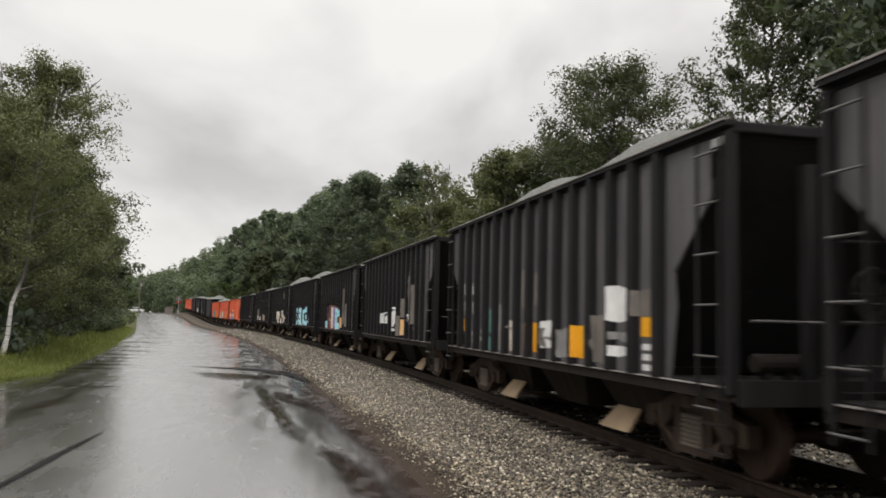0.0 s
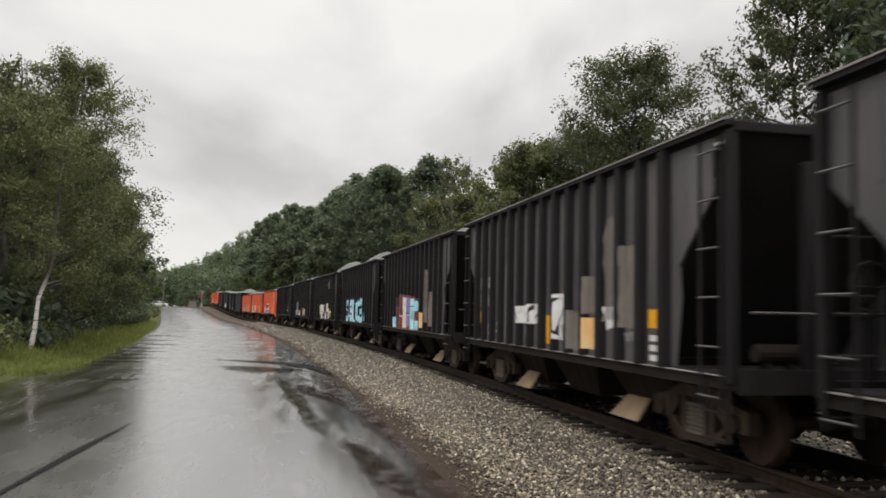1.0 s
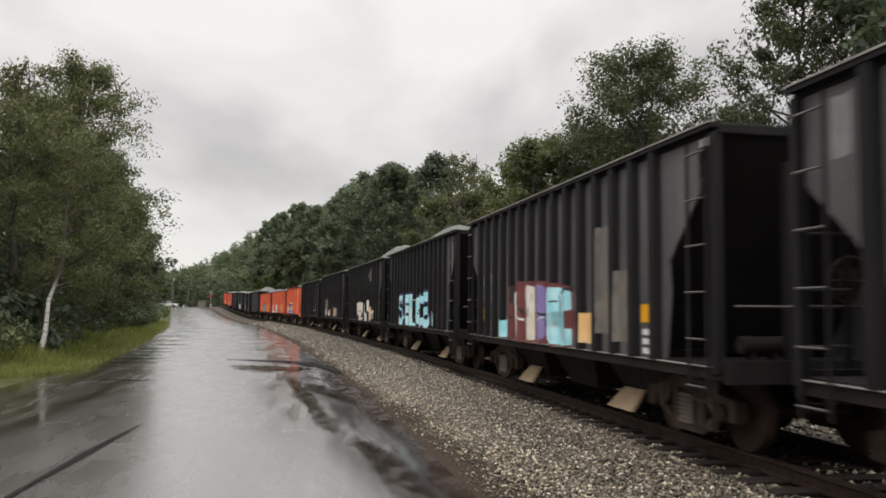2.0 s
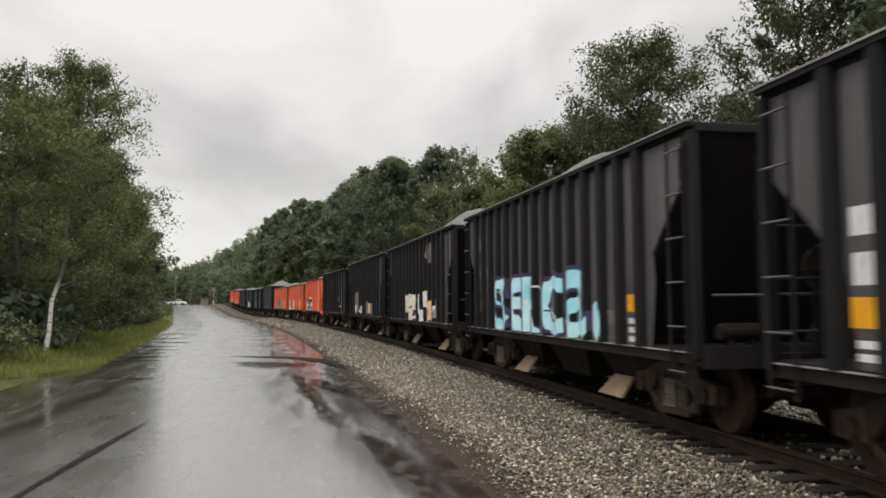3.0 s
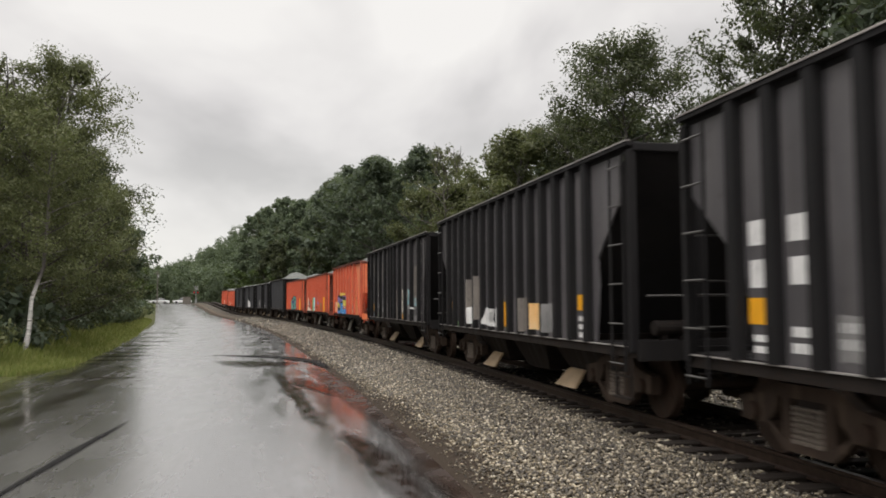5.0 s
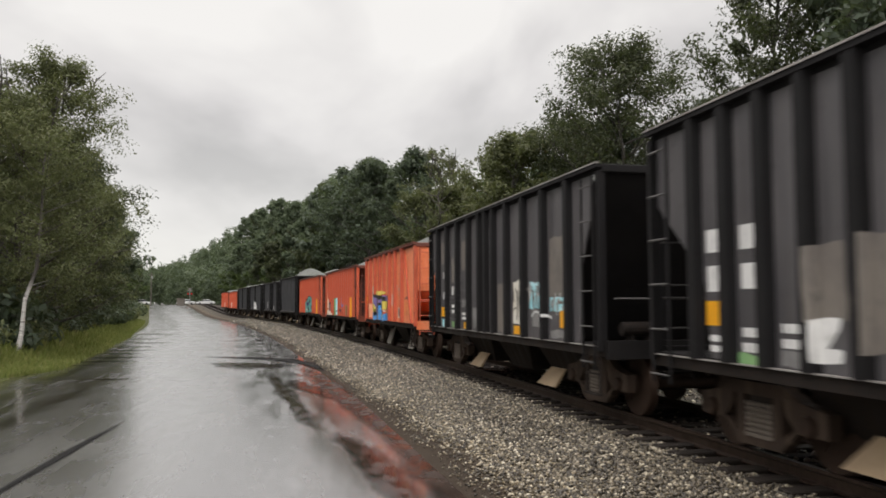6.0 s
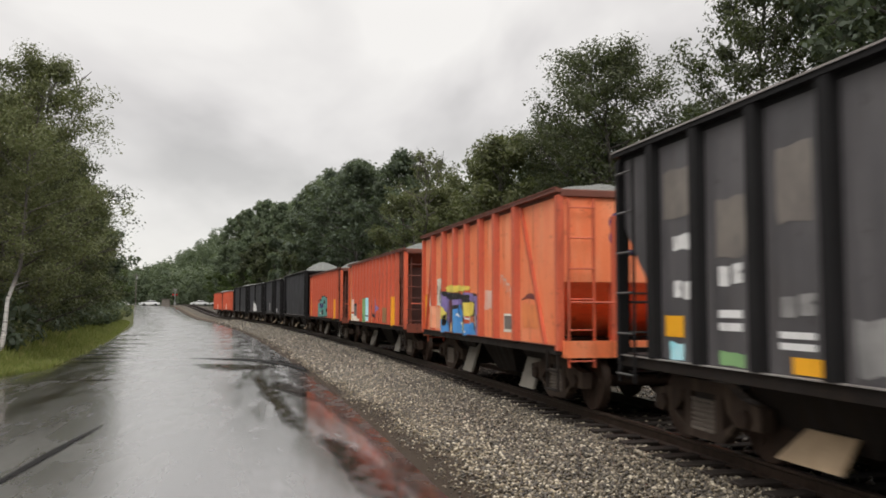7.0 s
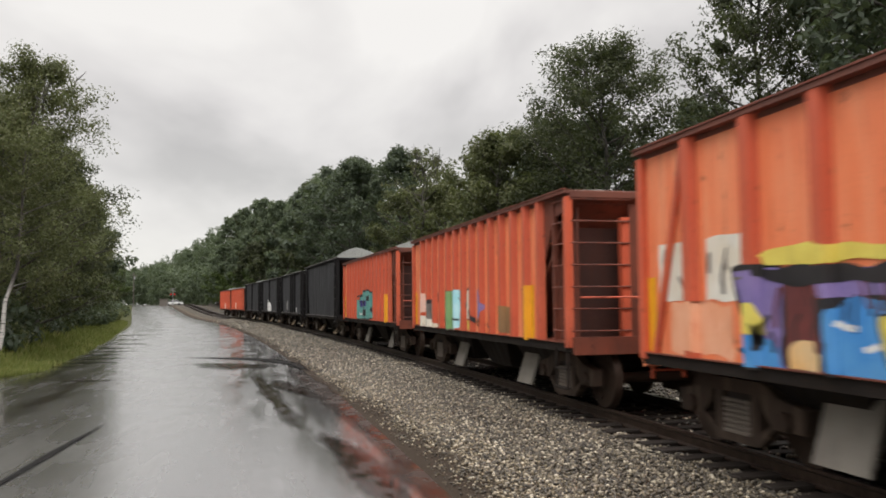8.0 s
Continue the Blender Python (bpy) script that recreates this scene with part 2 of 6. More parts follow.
m = Mat("wet_asphalt", 0.3, spec=1.0)
grain = m.noise(170, 3, 0.7, source="World")
blot = m.noise(0.55, 5, 0.6, (1, 0.5, 1), source="World", distort=0.6)
streaks = m.noise(1.6, 4, 0.6, (1.6, 0.22, 1), source="World")
c = m.ramp(blot, [(0.3, (0.034, 0.032, 0.030)), (0.55, (0.062, 0.059, 0.056)), (0.75, (0.095, 0.090, 0.084))])
m.color(m.mix(m.steps(grain, 0.5, 0.75, 0, 0.5), c, (0.12, 0.114, 0.107)))
film = m.math("ADD", m.math("MULTIPLY", blot, 0.6), m.math("MULTIPLY", streaks, 0.4))
m.rough(m.steps(film, 0.40, 0.62, 0.20, 0.33))
lat = m.node("ShaderNodeAttribute")
lat.attribute_name = "across"
pools = m.noise(1.3, 6, 0.66, (1.5, 0.22, 1), source="World", distort=0.5)
side_r = m.steps(lat.outputs["Fac"], -6.9, -4.8)
side_l = m.steps(lat.outputs["Fac"], -8.8, -11.0, 0, 0.7)
edge = m.math("MAXIMUM", side_r, side_l)
pool = m.steps(m.math("ADD", pools, m.math("MULTIPLY", edge, 0.16)), 0.52, 0.68)
pool = m.math("MULTIPLY", pool, m.steps(edge, 0.0, 0.35))
m.l.new(m.steps(pool, 0.0, 1.0, 0.85, 0.9), m.b.inputs["Coat Weight"])
m.l.new(m.steps(pool, 0.0, 1.0, 0.245, 0.12), m.b.inputs["Coat Roughness"])
m.b.inputs["Coat IOR"].default_value = 1.85
base = m.b.inputs["Base Color"].links[0].from_socket
m.color(m.mix(m.math("MULTIPLY", pool, 0.7), base, (0.022, 0.013, 0.010)))
rr = m.b.inputs["Roughness"].links[0].from_socket
m.rough(m.math("MULTIPLY", rr, m.steps(pool, 0.0, 1.0, 1.0, 0.8)))
hgt = m.math("ADD", m.math("MULTIPLY", grain, 0.05), m.noise(1.1, 3, 0.5, (0.5, 1.6, 1), source="World"))
m.bump(hgt, 0.16, 0.02)
M_ROAD = m.m


def thin_out(m, ragged):
    rim = m.node("ShaderNodeAttribute")
    rim.attribute_name = "rim"
    n = m.noise(2.4, 5, 0.65, (1, 0.35, 1), source="World")
    k = m.math("ADD", rim.outputs["Fac"], m.math("MULTIPLY", n, ragged))
    m.l.new(m.steps(k, 0.98 + ragged * 0.42, 0.35 + ragged * 0.42), m.b.inputs["Alpha"])


m = Mat("tar_seam", 0.85, spec=0.05)
m.color(m.ramp(m.noise(8, 3, source="World"), [(0.3, (0.010, 0.010, 0.010)), (0.7, (0.02, 0.019, 0.018))]))
thin_out(m, 0.55)
M_TAR = m.m
m = Mat("puddle_water", 0.03, spec=0.09)
m.color(m.ramp(m.noise(1.2, 3, source="World"), [(0.3, (0.020, 0.012, 0.009)), (0.7, (0.040, 0.026, 0.019))]))
m.rough(m.steps(m.noise(2.6, 5, 0.65, (1, 0.5, 1), source="World"), 0.38, 0.62, 0.12, 0.36))
m.bump(m.noise(5, 5, 0.65, (1, 0.6, 1), source="World"), 0.3, 0.02)
thin_out(m, 0.7)
M_WATER = m.m
m = Mat("clear_puddle_water", 0.05, spec=0.25)
m.color(m.ramp(m.noise(1.2, 3, source="World"), [(0.3, (0.018, 0.012, 0.010)), (0.7, (0.034, 0.024, 0.019))]))
m.rough(m.steps(m.noise(3.5, 5, 0.65, (1, 0.5, 1), source="World"), 0.42, 0.62, 0.05, 0.20))
m.bump(m.noise(3.0, 4, 0.6, (0.6, 1.4, 1), source="World"), 0.10, 0.01)
thin_out(m, 0.9)
M_CLEAR = m.m
m = Mat("creosoted_wood", 0.75, spec=0.2)
m.color(m.ramp(m.noise(6, 4, 0.6, (0.3, 3, 3)), [(0.3, (0.010, 0.008, 0.006)), (0.7, (0.028, 0.021, 0.017))]))
M_TIE = m.m


def leaf_mat(name, a, b, c3, sheen=0.35):
    m = Mat(name, 0.5, spec=0.28)
    tone = m.ramp(m.island(), [(0.0, a), (0.55, b), (1.0, c3)])
    col = m.mix(m.steps(m.noise(0.35, 3, source="World"), 0.35, 0.65, 0, 0.5), tone, a)
    m.color(col)
    tr = m.node("ShaderNodeBsdfTranslucent")
    m.l.new(m.mix(0.5, col, (0.10, 0.13, 0.02)), tr.inputs["Color"])
    mx = m.node("ShaderNodeMixShader", Fac=0.4)
    out = m.n["Material Output"]
    m.l.new(m.b.outputs[0], mx.inputs[1])
    m.l.new(tr.outputs[0], mx.inputs[2])
    m.l.new(mx.outputs[0], out.inputs["Surface"])
    return m.m


L_OAK = leaf_mat("oak_leaves", (0.042, 0.052, 0.026), (0.066, 0.076, 0.040), (0.112, 0.118, 0.068))
L_BIRCH = leaf_mat("birch_leaves", (0.096, 0.109, 0.047), (0.148, 0.162, 0.073), (0.222, 0.230, 0.115))
# Lifted a little for the haze over trees at middle distance.
L_DARK = leaf_mat("dark_leaves", (0.054, 0.074, 0.048), (0.084, 0.108, 0.072), (0.13, 0.155, 0.104))
L_LIME = leaf_mat("pale_green_leaves", (0.055, 0.085, 0.022), (0.080, 0.115, 0.034), (0.11, 0.145, 0.05))
L_OLIVE = leaf_mat("olive_leaves", (0.074, 0.086, 0.036), (0.112, 0.122, 0.054), (0.162, 0.162, 0.078))
# Distant haze is put into these paler, bluer leaf colours.
L_WOODS = leaf_mat("hazy_woodland_leaves", (0.080, 0.108, 0.066), (0.122, 0.156, 0.096), (0.182, 0.216, 0.136))
L_GRASS = leaf_mat("grass_blades", (0.16, 0.20, 0.05), (0.25, 0.28, 0.08), (0.40, 0.38, 0.16))
m = Mat("grey_bark", 0.85)
m.color(m.ramp(m.noise(7, 5, 0.65, (3, 3, 0.6)), [(0.3, (0.030, 0.026, 0.022)), (0.7, (0.10, 0.09, 0.078))]))
m.bump(m.noise(9, 4, 0.6, (3, 3, 0.6)), 0.6, 0.03)
M_BARK = m.m
m = Mat("white_birch_bark", 0.6)
band = m.noise(5, 4, 0.6, (0.6, 0.6, 5))
m.color(m.ramp(band, [(0.36, (0.05, 0.045, 0.04)), (0.46, (0.50, 0.48, 0.45)), (0.7, (0.68, 0.66, 0.62))]))
low = m.b.inputs["Base Color"].links[0].from_socket
m.color(m.mix(m.steps(m.axis(2), 2.2, 2.9), low, (0.085, 0.076, 0.066)))
M_BIRCH = m.m


# ---- building helpers ----
def box(bm, x0, x1, y0, y1, z0, z1):
    v = [bm.verts.new((x, y, z)) for x in (x0, x1) for y in (y0, y1) for z in (z0, z1)]
    for q in ((0, 1, 3, 2), (4, 6, 7, 5), (0, 4, 5, 1), (2, 3, 7, 6), (0, 2, 6, 4), (1, 5, 7, 3)):
        bm.faces.new([v[i] for i in q])


def prism_x(bm, pts, x0, x1):
    """A slab between x0 and x1 with the outline pts in (y, z)."""
    a = [bm.verts.new((x0, y, z)) for y, z in pts]
    b = [bm.verts.new((x1, y, z)) for y, z in pts]
    n = len(pts)
    bm.faces.new(a)
    bm.faces.new(b[::-1])
    for i in range(n):
        bm.faces.new((a[i], b[i], b[(i + 1) % n], a[(i + 1) % n]))


def prism_z(bm, pts, z0, z1):
    a = [bm.verts.new((x, y, z0)) for x, y in pts]
    b = [bm.verts.new((x, y, z1)) for x, y in pts]
    n = len(pts)
    bm.faces.new(a)
    bm.faces.new(b[::-1])
    for i in range(n):
        bm.faces.new((a[i], b[i], b[(i + 1) % n], a[(i + 1) % n]))


def tube(bm, p0, p1, r0, r1=None, n=8, caps=True):
    r1 = r0 if r1 is None else r1
    p0, p1 = Vector(p0), Vector(p1)
    q = (p1 - p0).to_track_quat("Z", "Y")
    rings = []
    for p, r in ((p0, r0), (p1, r1)):
        rings.append([bm.verts.new(p + q @ Vector((r * math.cos(a), r * math.sin(a), 0))) for a in (2 * math.pi * i / n for i in range(n))])
    for i in range(n):
        bm.faces.new((rings[0][i], rings[0][(i + 1) % n], rings[1][(i + 1) % n], rings[1][i]))
    if caps:
        bm.faces.new(rings[0][::-1])
        bm.faces.new(rings[1])


def mesh_of(name, bm, material, bevel=0.0, smooth=False):
    bmesh.ops.recalc_face_normals(bm, faces=bm.faces)
    if bevel:
        bmesh.ops.bevel(bm, geom=bm.edges[:], offset=bevel, segments=1, affect="EDGES", clamp_overlap=True)
    me = bpy.data.meshes.new(name)
    bm.to_mesh(me)
    bm.free()
    me.materials.append(material)
    if smooth:
        for p in me.polygons:
            p.use_smooth = True
    return me


def piece(name, me, parent=None, m=None, label=""):
    ob = new(name, me)
    if parent:
        ob.parent = parent
    if m is not None:
        ob.matrix_basis = m
    if label:
        tagged(ob, label)
    return ob


def part(name, bm, material, parent, label="", bevel=0.0, smooth=False):
    return piece(name, mesh_of(name, bm, material, bevel, smooth), parent, None, label)


def raw_mesh(name, verts, faces, material, smooth=False):
    me = bpy.data.meshes.new(name)
    me.from_pydata(verts, [], faces)
    me.materials.append(material)
    if smooth:
        me.polygons.foreach_set("use_smooth", [True] * len(me.polygons))
    return me


# ---- plan: the track bends gently; s runs along it, d across it ----
TRACK_X, BEND, RAIL_Z = 6.14, 0.00143, 0.40
BEND_END = 95.0


def bend(s):
    """Sideways shift of the track and its heading at s."""
    u = min(max(s, 0.0), BEND_END)
    x, a = -BEND * u * u / 2, BEND * u
    return x - a * max(s - BEND_END, 0.0), a


def at(s, d, z=0.0):
    return (TRACK_X + bend(s)[0] + d, s, z)


def track_pose(s, z=RAIL_Z):
    x, a = bend(s)
    return pose(TRACK_X + x, s, z + rise(s), 0, 0, math.degrees(math.atan(a)))


def lerp_table(table, v):
    for (a, b), (c, e) in zip(table, table[1:]):
        if v <= c:
            return b + (e - b) * max(v - a, 0) / (c - a)
    return table[-1][1]


PROFILE = [(-120, 3.0), (-40, 1.2), (-17, 0.35), (-13.4, 0.12), (-12.5, 0.0), (-4.45, -0.012), (-4.1, 0.01), (-1.9, 0.20), (1.9, 0.20),
           (4.2, -0.05), (9, 0.1), (16, 0.5), (40, 2.5), (90, 6.0), (200, 8.0)]


def rise(s):
    """The line and the road climb a little towards the far crossing."""
    u = min(max((s - 120) / 100, 0), 1)
    return 1.7 * u * u * (3 - 2 * u)


def ease(u):
    u = min(max(u, 0.0), 1.0)
    return u * u * (3 - 2 * u)


def ground_z(s, d):
    # a wooded hill rises behind the line towards the far crossing
    z = lerp_table(PROFILE, d) + 26 * ease((d - 10) / 45) * ease((s - 2.2 * d - 100) / 80)
    if d < -13 and s < 27:
        z *= 0.25
    return z + rise(s)


# ---- ground, road, track bed ----
def strip_mesh(name, ss, ds, zf, material, smooth=True, across=False):
    verts, faces, lat = [], [], []
    for s in ss:
        for d in ds(s) if callable(ds) else ds:
            verts.append(at(s, d, zf(s, d)))
            lat.append(d)
    n = len(verts) // len(ss)
    for i in range(len(ss) - 1):
        for j in range(n - 1):
            a = i * n + j
            faces.append((a, a + 1, a + n + 1, a + n))
    me = raw_mesh(name, verts, faces, material, smooth)
    if across:
        layer = me.attributes.new("across", "FLOAT", "POINT")
        layer.data.foreach_set("value", lat)
    return me


def spread(*stops):
    """Values from stop to stop: (start, step), ..., end."""
    out = []
    for (a, step), nxt in zip(stops, stops[1:]):
        b = nxt[0] if isinstance(nxt, tuple) else nxt
        k = max(int(round((b - a) / step)), 1)
        out += [a + (b - a) * i / k for i in range(k)]
    out.append(stops[-1])
    return out


S_ALL = spread((-90, 10.0), (-10, 2.0), (80, 5.0), (240, 15.0), (400, 100.0), 1500)
D_ALL = spread((-900, 100.0), (-120, 20.0), (-40, 4.0), (-20, 1.0), (-13.4, 0.45), (-12.5, 1.6), (-4.45, 0.35), (-4.1, 0.55), (-1.9, 0.95), (1.9, 0.6), (4.2, 1.2), (9, 3.5), (16, 6.0), (40, 10.0), (90, 40.0), (210, 120.0), 930)
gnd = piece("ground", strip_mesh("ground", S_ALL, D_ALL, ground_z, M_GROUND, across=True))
tagged(gnd, "dark earth with gravel shoulder and rough grass verge", "ground", kind="structure")


def road_left(s):
    if s < 23.2:
        return -24.0
    if s < 27.5:
        return lerp_table([(23.2, -16.5), (24.6, -12.9), (27.5, -12.0)], s)
    return lerp_table([(27.5, -12.0), (44, -12.35), (67, -13.0), (115, -13.3), (400, -13.3)], s)


def road_right(s):
    ragged = 0.10 * noise.noise((s * 0.9, 3.1, 0)) + 0.05 * noise.noise((s * 3.3, 8.0, 0))
    return lerp_table([(-90, -3.9), (8, -3.95), (16, -4.15), (40, -4.3), (110, -4.3), (400, -4.3)], s) + ragged


def road_z(s, d):
    calm = 0.10 + 0.90 * min(max((-9.0 - d) / 2.0, 0), 1)
    wave = calm * (0.008 * noise.noise((d * 0.22, s * 0.42, 0.0)) + 0.003 * noise.noise((d * 0.5, s * 1.3, 5.0)))
    if 30 < s < 62 and d < -8:
        wave += 0.006 * min((-8 - d) / 2, 1) * math.sin((s - 30) / 32 * math.pi) * noise.noise((d * 0.3, s * 0.85, 9.0))
    return ground_z(s, -8.0) + 0.030 + wave - 0.02 * min(max((d + 5.6) / 1.4, 0), 1)


ROAD_S = spread((-90, 5.0), (0, 0.4), (23.0, 0.35), (60, 1.0), (120, 4.0), (230, 10.0), 400)
road = piece("road", strip_mesh("road", ROAD_S, lambda s: [road_left(s) + (road_right(s) - road_left(s)) * i / 30 for i in range(31)], road_z, M_ROAD, across=True))
tagged(road, "old wet asphalt road with cracks and puddles beside the track", "road", kind="structure")


def ribbon(name, pts, widths, dz, material, step=0.35, ragged=0.3, seed=0):
    """A flat strip laid on the road along pts (s, d), with an uneven outline."""
    line = []
    for (a, wa), (b, wb) in zip(zip(pts, widths), zip(pts[1:], widths[1:])):
        n = max(int(math.dist(a, b) / step), 1)
        line += [(a[0] + (b[0] - a[0]) * i / n, a[1] + (b[1] - a[1]) * i / n, wa + (wb - wa) * i / n) for i in range(n)]
    line.append((*pts[-1], widths[-1]))
    verts, faces, rim = [], [], []
    for i, (s, d, w) in enumerate(line):
        p, q = line[max(i - 1, 0)], line[min(i + 1, len(line) - 1)]
        ts, td = q[0] - p[0], q[1] - p[1]
        k = math.hypot(ts, td) or 1
        for side in (-1, 0, 1):
            ww = w / 2 * side * (1 + ragged * (noise.noise((s * 0.22, side * 9, seed)) + 0.5 * noise.noise((s * 0.6, side * 4, seed)) + 0.15 * noise.noise((s * 1.8, side * 4, seed))))
            ss, dd = s + td / k * ww, d - ts / k * ww
            verts.append(at(ss, dd, road_z(ss, dd) + dz))
            rim.append(max(abs(side), 1 - 4 * min(i, len(line) - 1 - i) / len(line)))
    for i in range(len(line) - 1):
        for j in range(2):
            a = i * 3 + j
            faces.append((a, a + 1, a + 4, a + 3))
    me = raw_mesh(name, verts, faces, material, True)
    me.attributes.new("rim", "FLOAT", "POINT").data.foreach_set("value", rim)
    return piece(name, me)


def ds(x, y):
    """World x, y to s, d."""
    return (y, x - TRACK_X - bend(y)[0])


# standing water along the road's edge, and tar in the old joints
edge_pool = ribbon("puddle", [ds(1.1, 27.0), ds(1.3, 23.8), ds(1.5, 20.7), ds(1.71, 17.4), ds(1.88, 14.8), ds(2.0, 12.6), ds(2.0, 10.8), ds(2.02, 8.6), ds(2.05, 5.0), ds(2.1, 2.0)], [1.0, 0.85, 0.8, 0.75, 0.8, 0.9, 0.9, 0.85, 0.8, 0.8], 0.010, M_WATER, 0.15, 0.6, 2)
tagged(edge_pool, "long shallow puddle along the ragged asphalt edge", "puddle", kind="structure")
for pts, ww, sd in (([ds(-2.3, 29.6), ds(-1.3, 28.9), ds(-0.7, 28.4), ds(-0.2, 27.5), ds(0.9, 27.0)], [0.5, 1.3, 2.1, 3.2, 3.0], 5),
                    ([ds(-0.05, 25.4), ds(0.15, 22.0), ds(0.34, 19.6), ds(0.48, 17.0), ds(0.62, 14.9), ds(0.78, 13.0)], [0.3, 0.4, 0.5, 0.5, 0.55, 0.3], 8),
                    ([ds(0.52, 22.8), ds(0.75, 21.0), ds(1.05, 19.4), ds(1.36, 17.6)], [0.5, 0.75, 0.65, 0.4], 11),
                    ([ds(0.98, 13.6), ds(1.12, 12.0), ds(1.26, 10.6), ds(1.40, 9.0), ds(1.45, 7.2)], [0.3, 0.6, 0.75, 0.75, 0.4], 14)):
    pool = ribbon("puddle", pts, ww, 0.009, M_CLEAR, 0.10, 0.8, sd)
    tagged(pool, "shallow ragged puddle on the worn asphalt", "puddle", kind="structure")
# Dark glossy strips added where ripples break the reflection of the trees.
for i, (x0, x1, y, ww) in enumerate(((-7.6, -5.2, 29.4, 0.7), (-7.2, -4.4, 31.2, 0.9), (-7.1, -4.2, 33.4, 1.0), (-7.0, -4.9, 35.8, 0.9), (-7.1, -4.6, 38.4, 1.2), (-7.2, -5.3, 41.4, 1.3), (-7.5, -5.0, 45.2, 1.5), (-8.2, -6.1, 50.5, 1.9), (-8.8, -6.6, 58.0, 2.4), (-5.2, -3.3, 23.7, 0.4))):
    pool = ribbon("puddle", [ds(x0, y + 0.4), ds(x0 * 0.6 + x1 * 0.4, y + 0.1), ds(x0 * 0.3 + x1 * 0.7, y), ds(x1, y - 0.15)], [ww * 0.8, ww, ww * 0.6, ww * 0.1], 0.009, M_CLEAR, 0.12, 0.6, 20 + i)
    tagged(pool, "thin strip of water added for rippled tree reflections", "puddle", kind="structure")
for pts, ww in (([ds(-2.7, 33.1), ds(-0.83, 31.8), ds(0.46, 30.5), ds(1.35, 28.3), ds(1.62, 24.6)], 0.75),
                ([ds(-2.42, 15.6), ds(-2.67, 12.5), ds(-2.84, 10.0), ds(-3.1, 6.0)], 0.11)):
    seam = ribbon("tar_seam", pts, [ww * 0.9] + [ww * 1.5] * (len(pts) - 3) + [ww * 1.0, ww * 0.4], 0.012, M_TAR, 0.2, 0.7, ww)
    tagged(seam, "dark uneven crack in the asphalt", "crack", kind="structure")

# ---- track: rails on ties ----
track = tagged(new("railway_track"), "single railway track with steel rails on dark timber ties", "railway track", kind="structure")


def rail(off):
    prof = [(-0.037, 0.0), (-0.037, -0.035), (-0.009, -0.05), (-0.009, -0.14), (-0.07, -0.155), (-0.07, -0.172), (0.07, -0.172), (0.07, -0.155), (0.009, -0.14), (0.009, -0.05), (0.037, -0.035), (0.037, 0.0)]
    ss = spread((-80, 10.0), (0, 4.0), (230, 30.0), 400)
    verts, faces, n = [], [], len(prof)
    for s in ss:
        verts += [at(s, off + x, RAIL_Z + z + rise(s)) for x, z in prof]
    for i in range(len(ss) - 1):
        for j in range(n):
            a, b = i * n + j, i * n + (j + 1) % n
            faces.append((a, b, b + n, a + n))
    piece("rail", raw_mesh("rail", verts, faces, M_RAIL), track)


rail(-0.755)
rail(0.755)

# ---- the train ----
SIDE, RIB_D = 1.46, 0.10
CACHE = {}


def once(key, build):
    if key not in CACHE:
        CACHE[key] = build()
    return CACHE[key]


def bmx(build, name, mat, bevel=0.0, smooth=False):
    """A shared mesh made by build(bm)."""
    def make():
        bm = bmesh.new()
        build(bm)
        return mesh_of(name, bm, mat, bevel, smooth)
    return make


def rib_mesh(mat, z0, z1, wide):
    def build(bm):
        a, b = wide / 2, wide / 2 + 0.03
        pts = [(-b, 0.0), (-a, -RIB_D), (a, -RIB_D), (b, 0.0)]
        lo = [bm.verts.new((x, y, z0)) for y, x in pts]
        hi = [bm.verts.new((x, y, z1)) for y, x in pts]
        for i in range(3):
            bm.faces.new((lo[i], lo[i + 1], hi[i + 1], hi[i]))
        bm.faces.new((lo[3], lo[0], hi[0], hi[3]))
        bm.faces.new(lo)
        bm.faces.new(hi[::-1])
    return once(("rib", mat.name, z0, z1, wide), bmx(build, "post", mat))


def side_frame(bm):
    """Cast truck side frame: a long low bar with two openings round the springs, thick at the journals."""
    out = [(-1.12, 0.36), (-1.12, 0.60), (-0.80, 0.64), (-0.45, 0.80), (0.45, 0.80), (0.80, 0.64), (1.12, 0.60), (1.12, 0.36), (0.92, 0.33), (0.62, 0.36), (0.38, 0.14), (-0.38, 0.14), (-0.62, 0.36), (-0.92, 0.33)]
    top = [(-0.80, 0.64), (-0.45, 0.80), (0.45, 0.80), (0.80, 0.64), (0.45, 0.66), (-0.45, 0.66)]
    bot = [(-0.80, 0.50), (-0.38, 0.24), (0.38, 0.24), (0.80, 0.50), (0.66, 0.36), (0.38, 0.13), (-0.38, 0.13), (-0.66, 0.36)]
    prism_x(bm, top, -0.07, 0.07)
    prism_x(bm, bot, -0.07, 0.07)
    for q in (-1, 1):
        prism_x(bm, [(q * 0.66, 0.36), (q * 1.12, 0.36), (q * 1.14, 0.60), (q * 0.78, 0.66), (q * 0.42, 0.70), (q * 0.50, 0.5)], -0.075, 0.075)
        prism_x(bm, [(q * 0.26, 0.2), (q * 0.40, 0.2), (q * 0.40, 0.7), (q * 0.26, 0.7)], -0.065, 0.065)


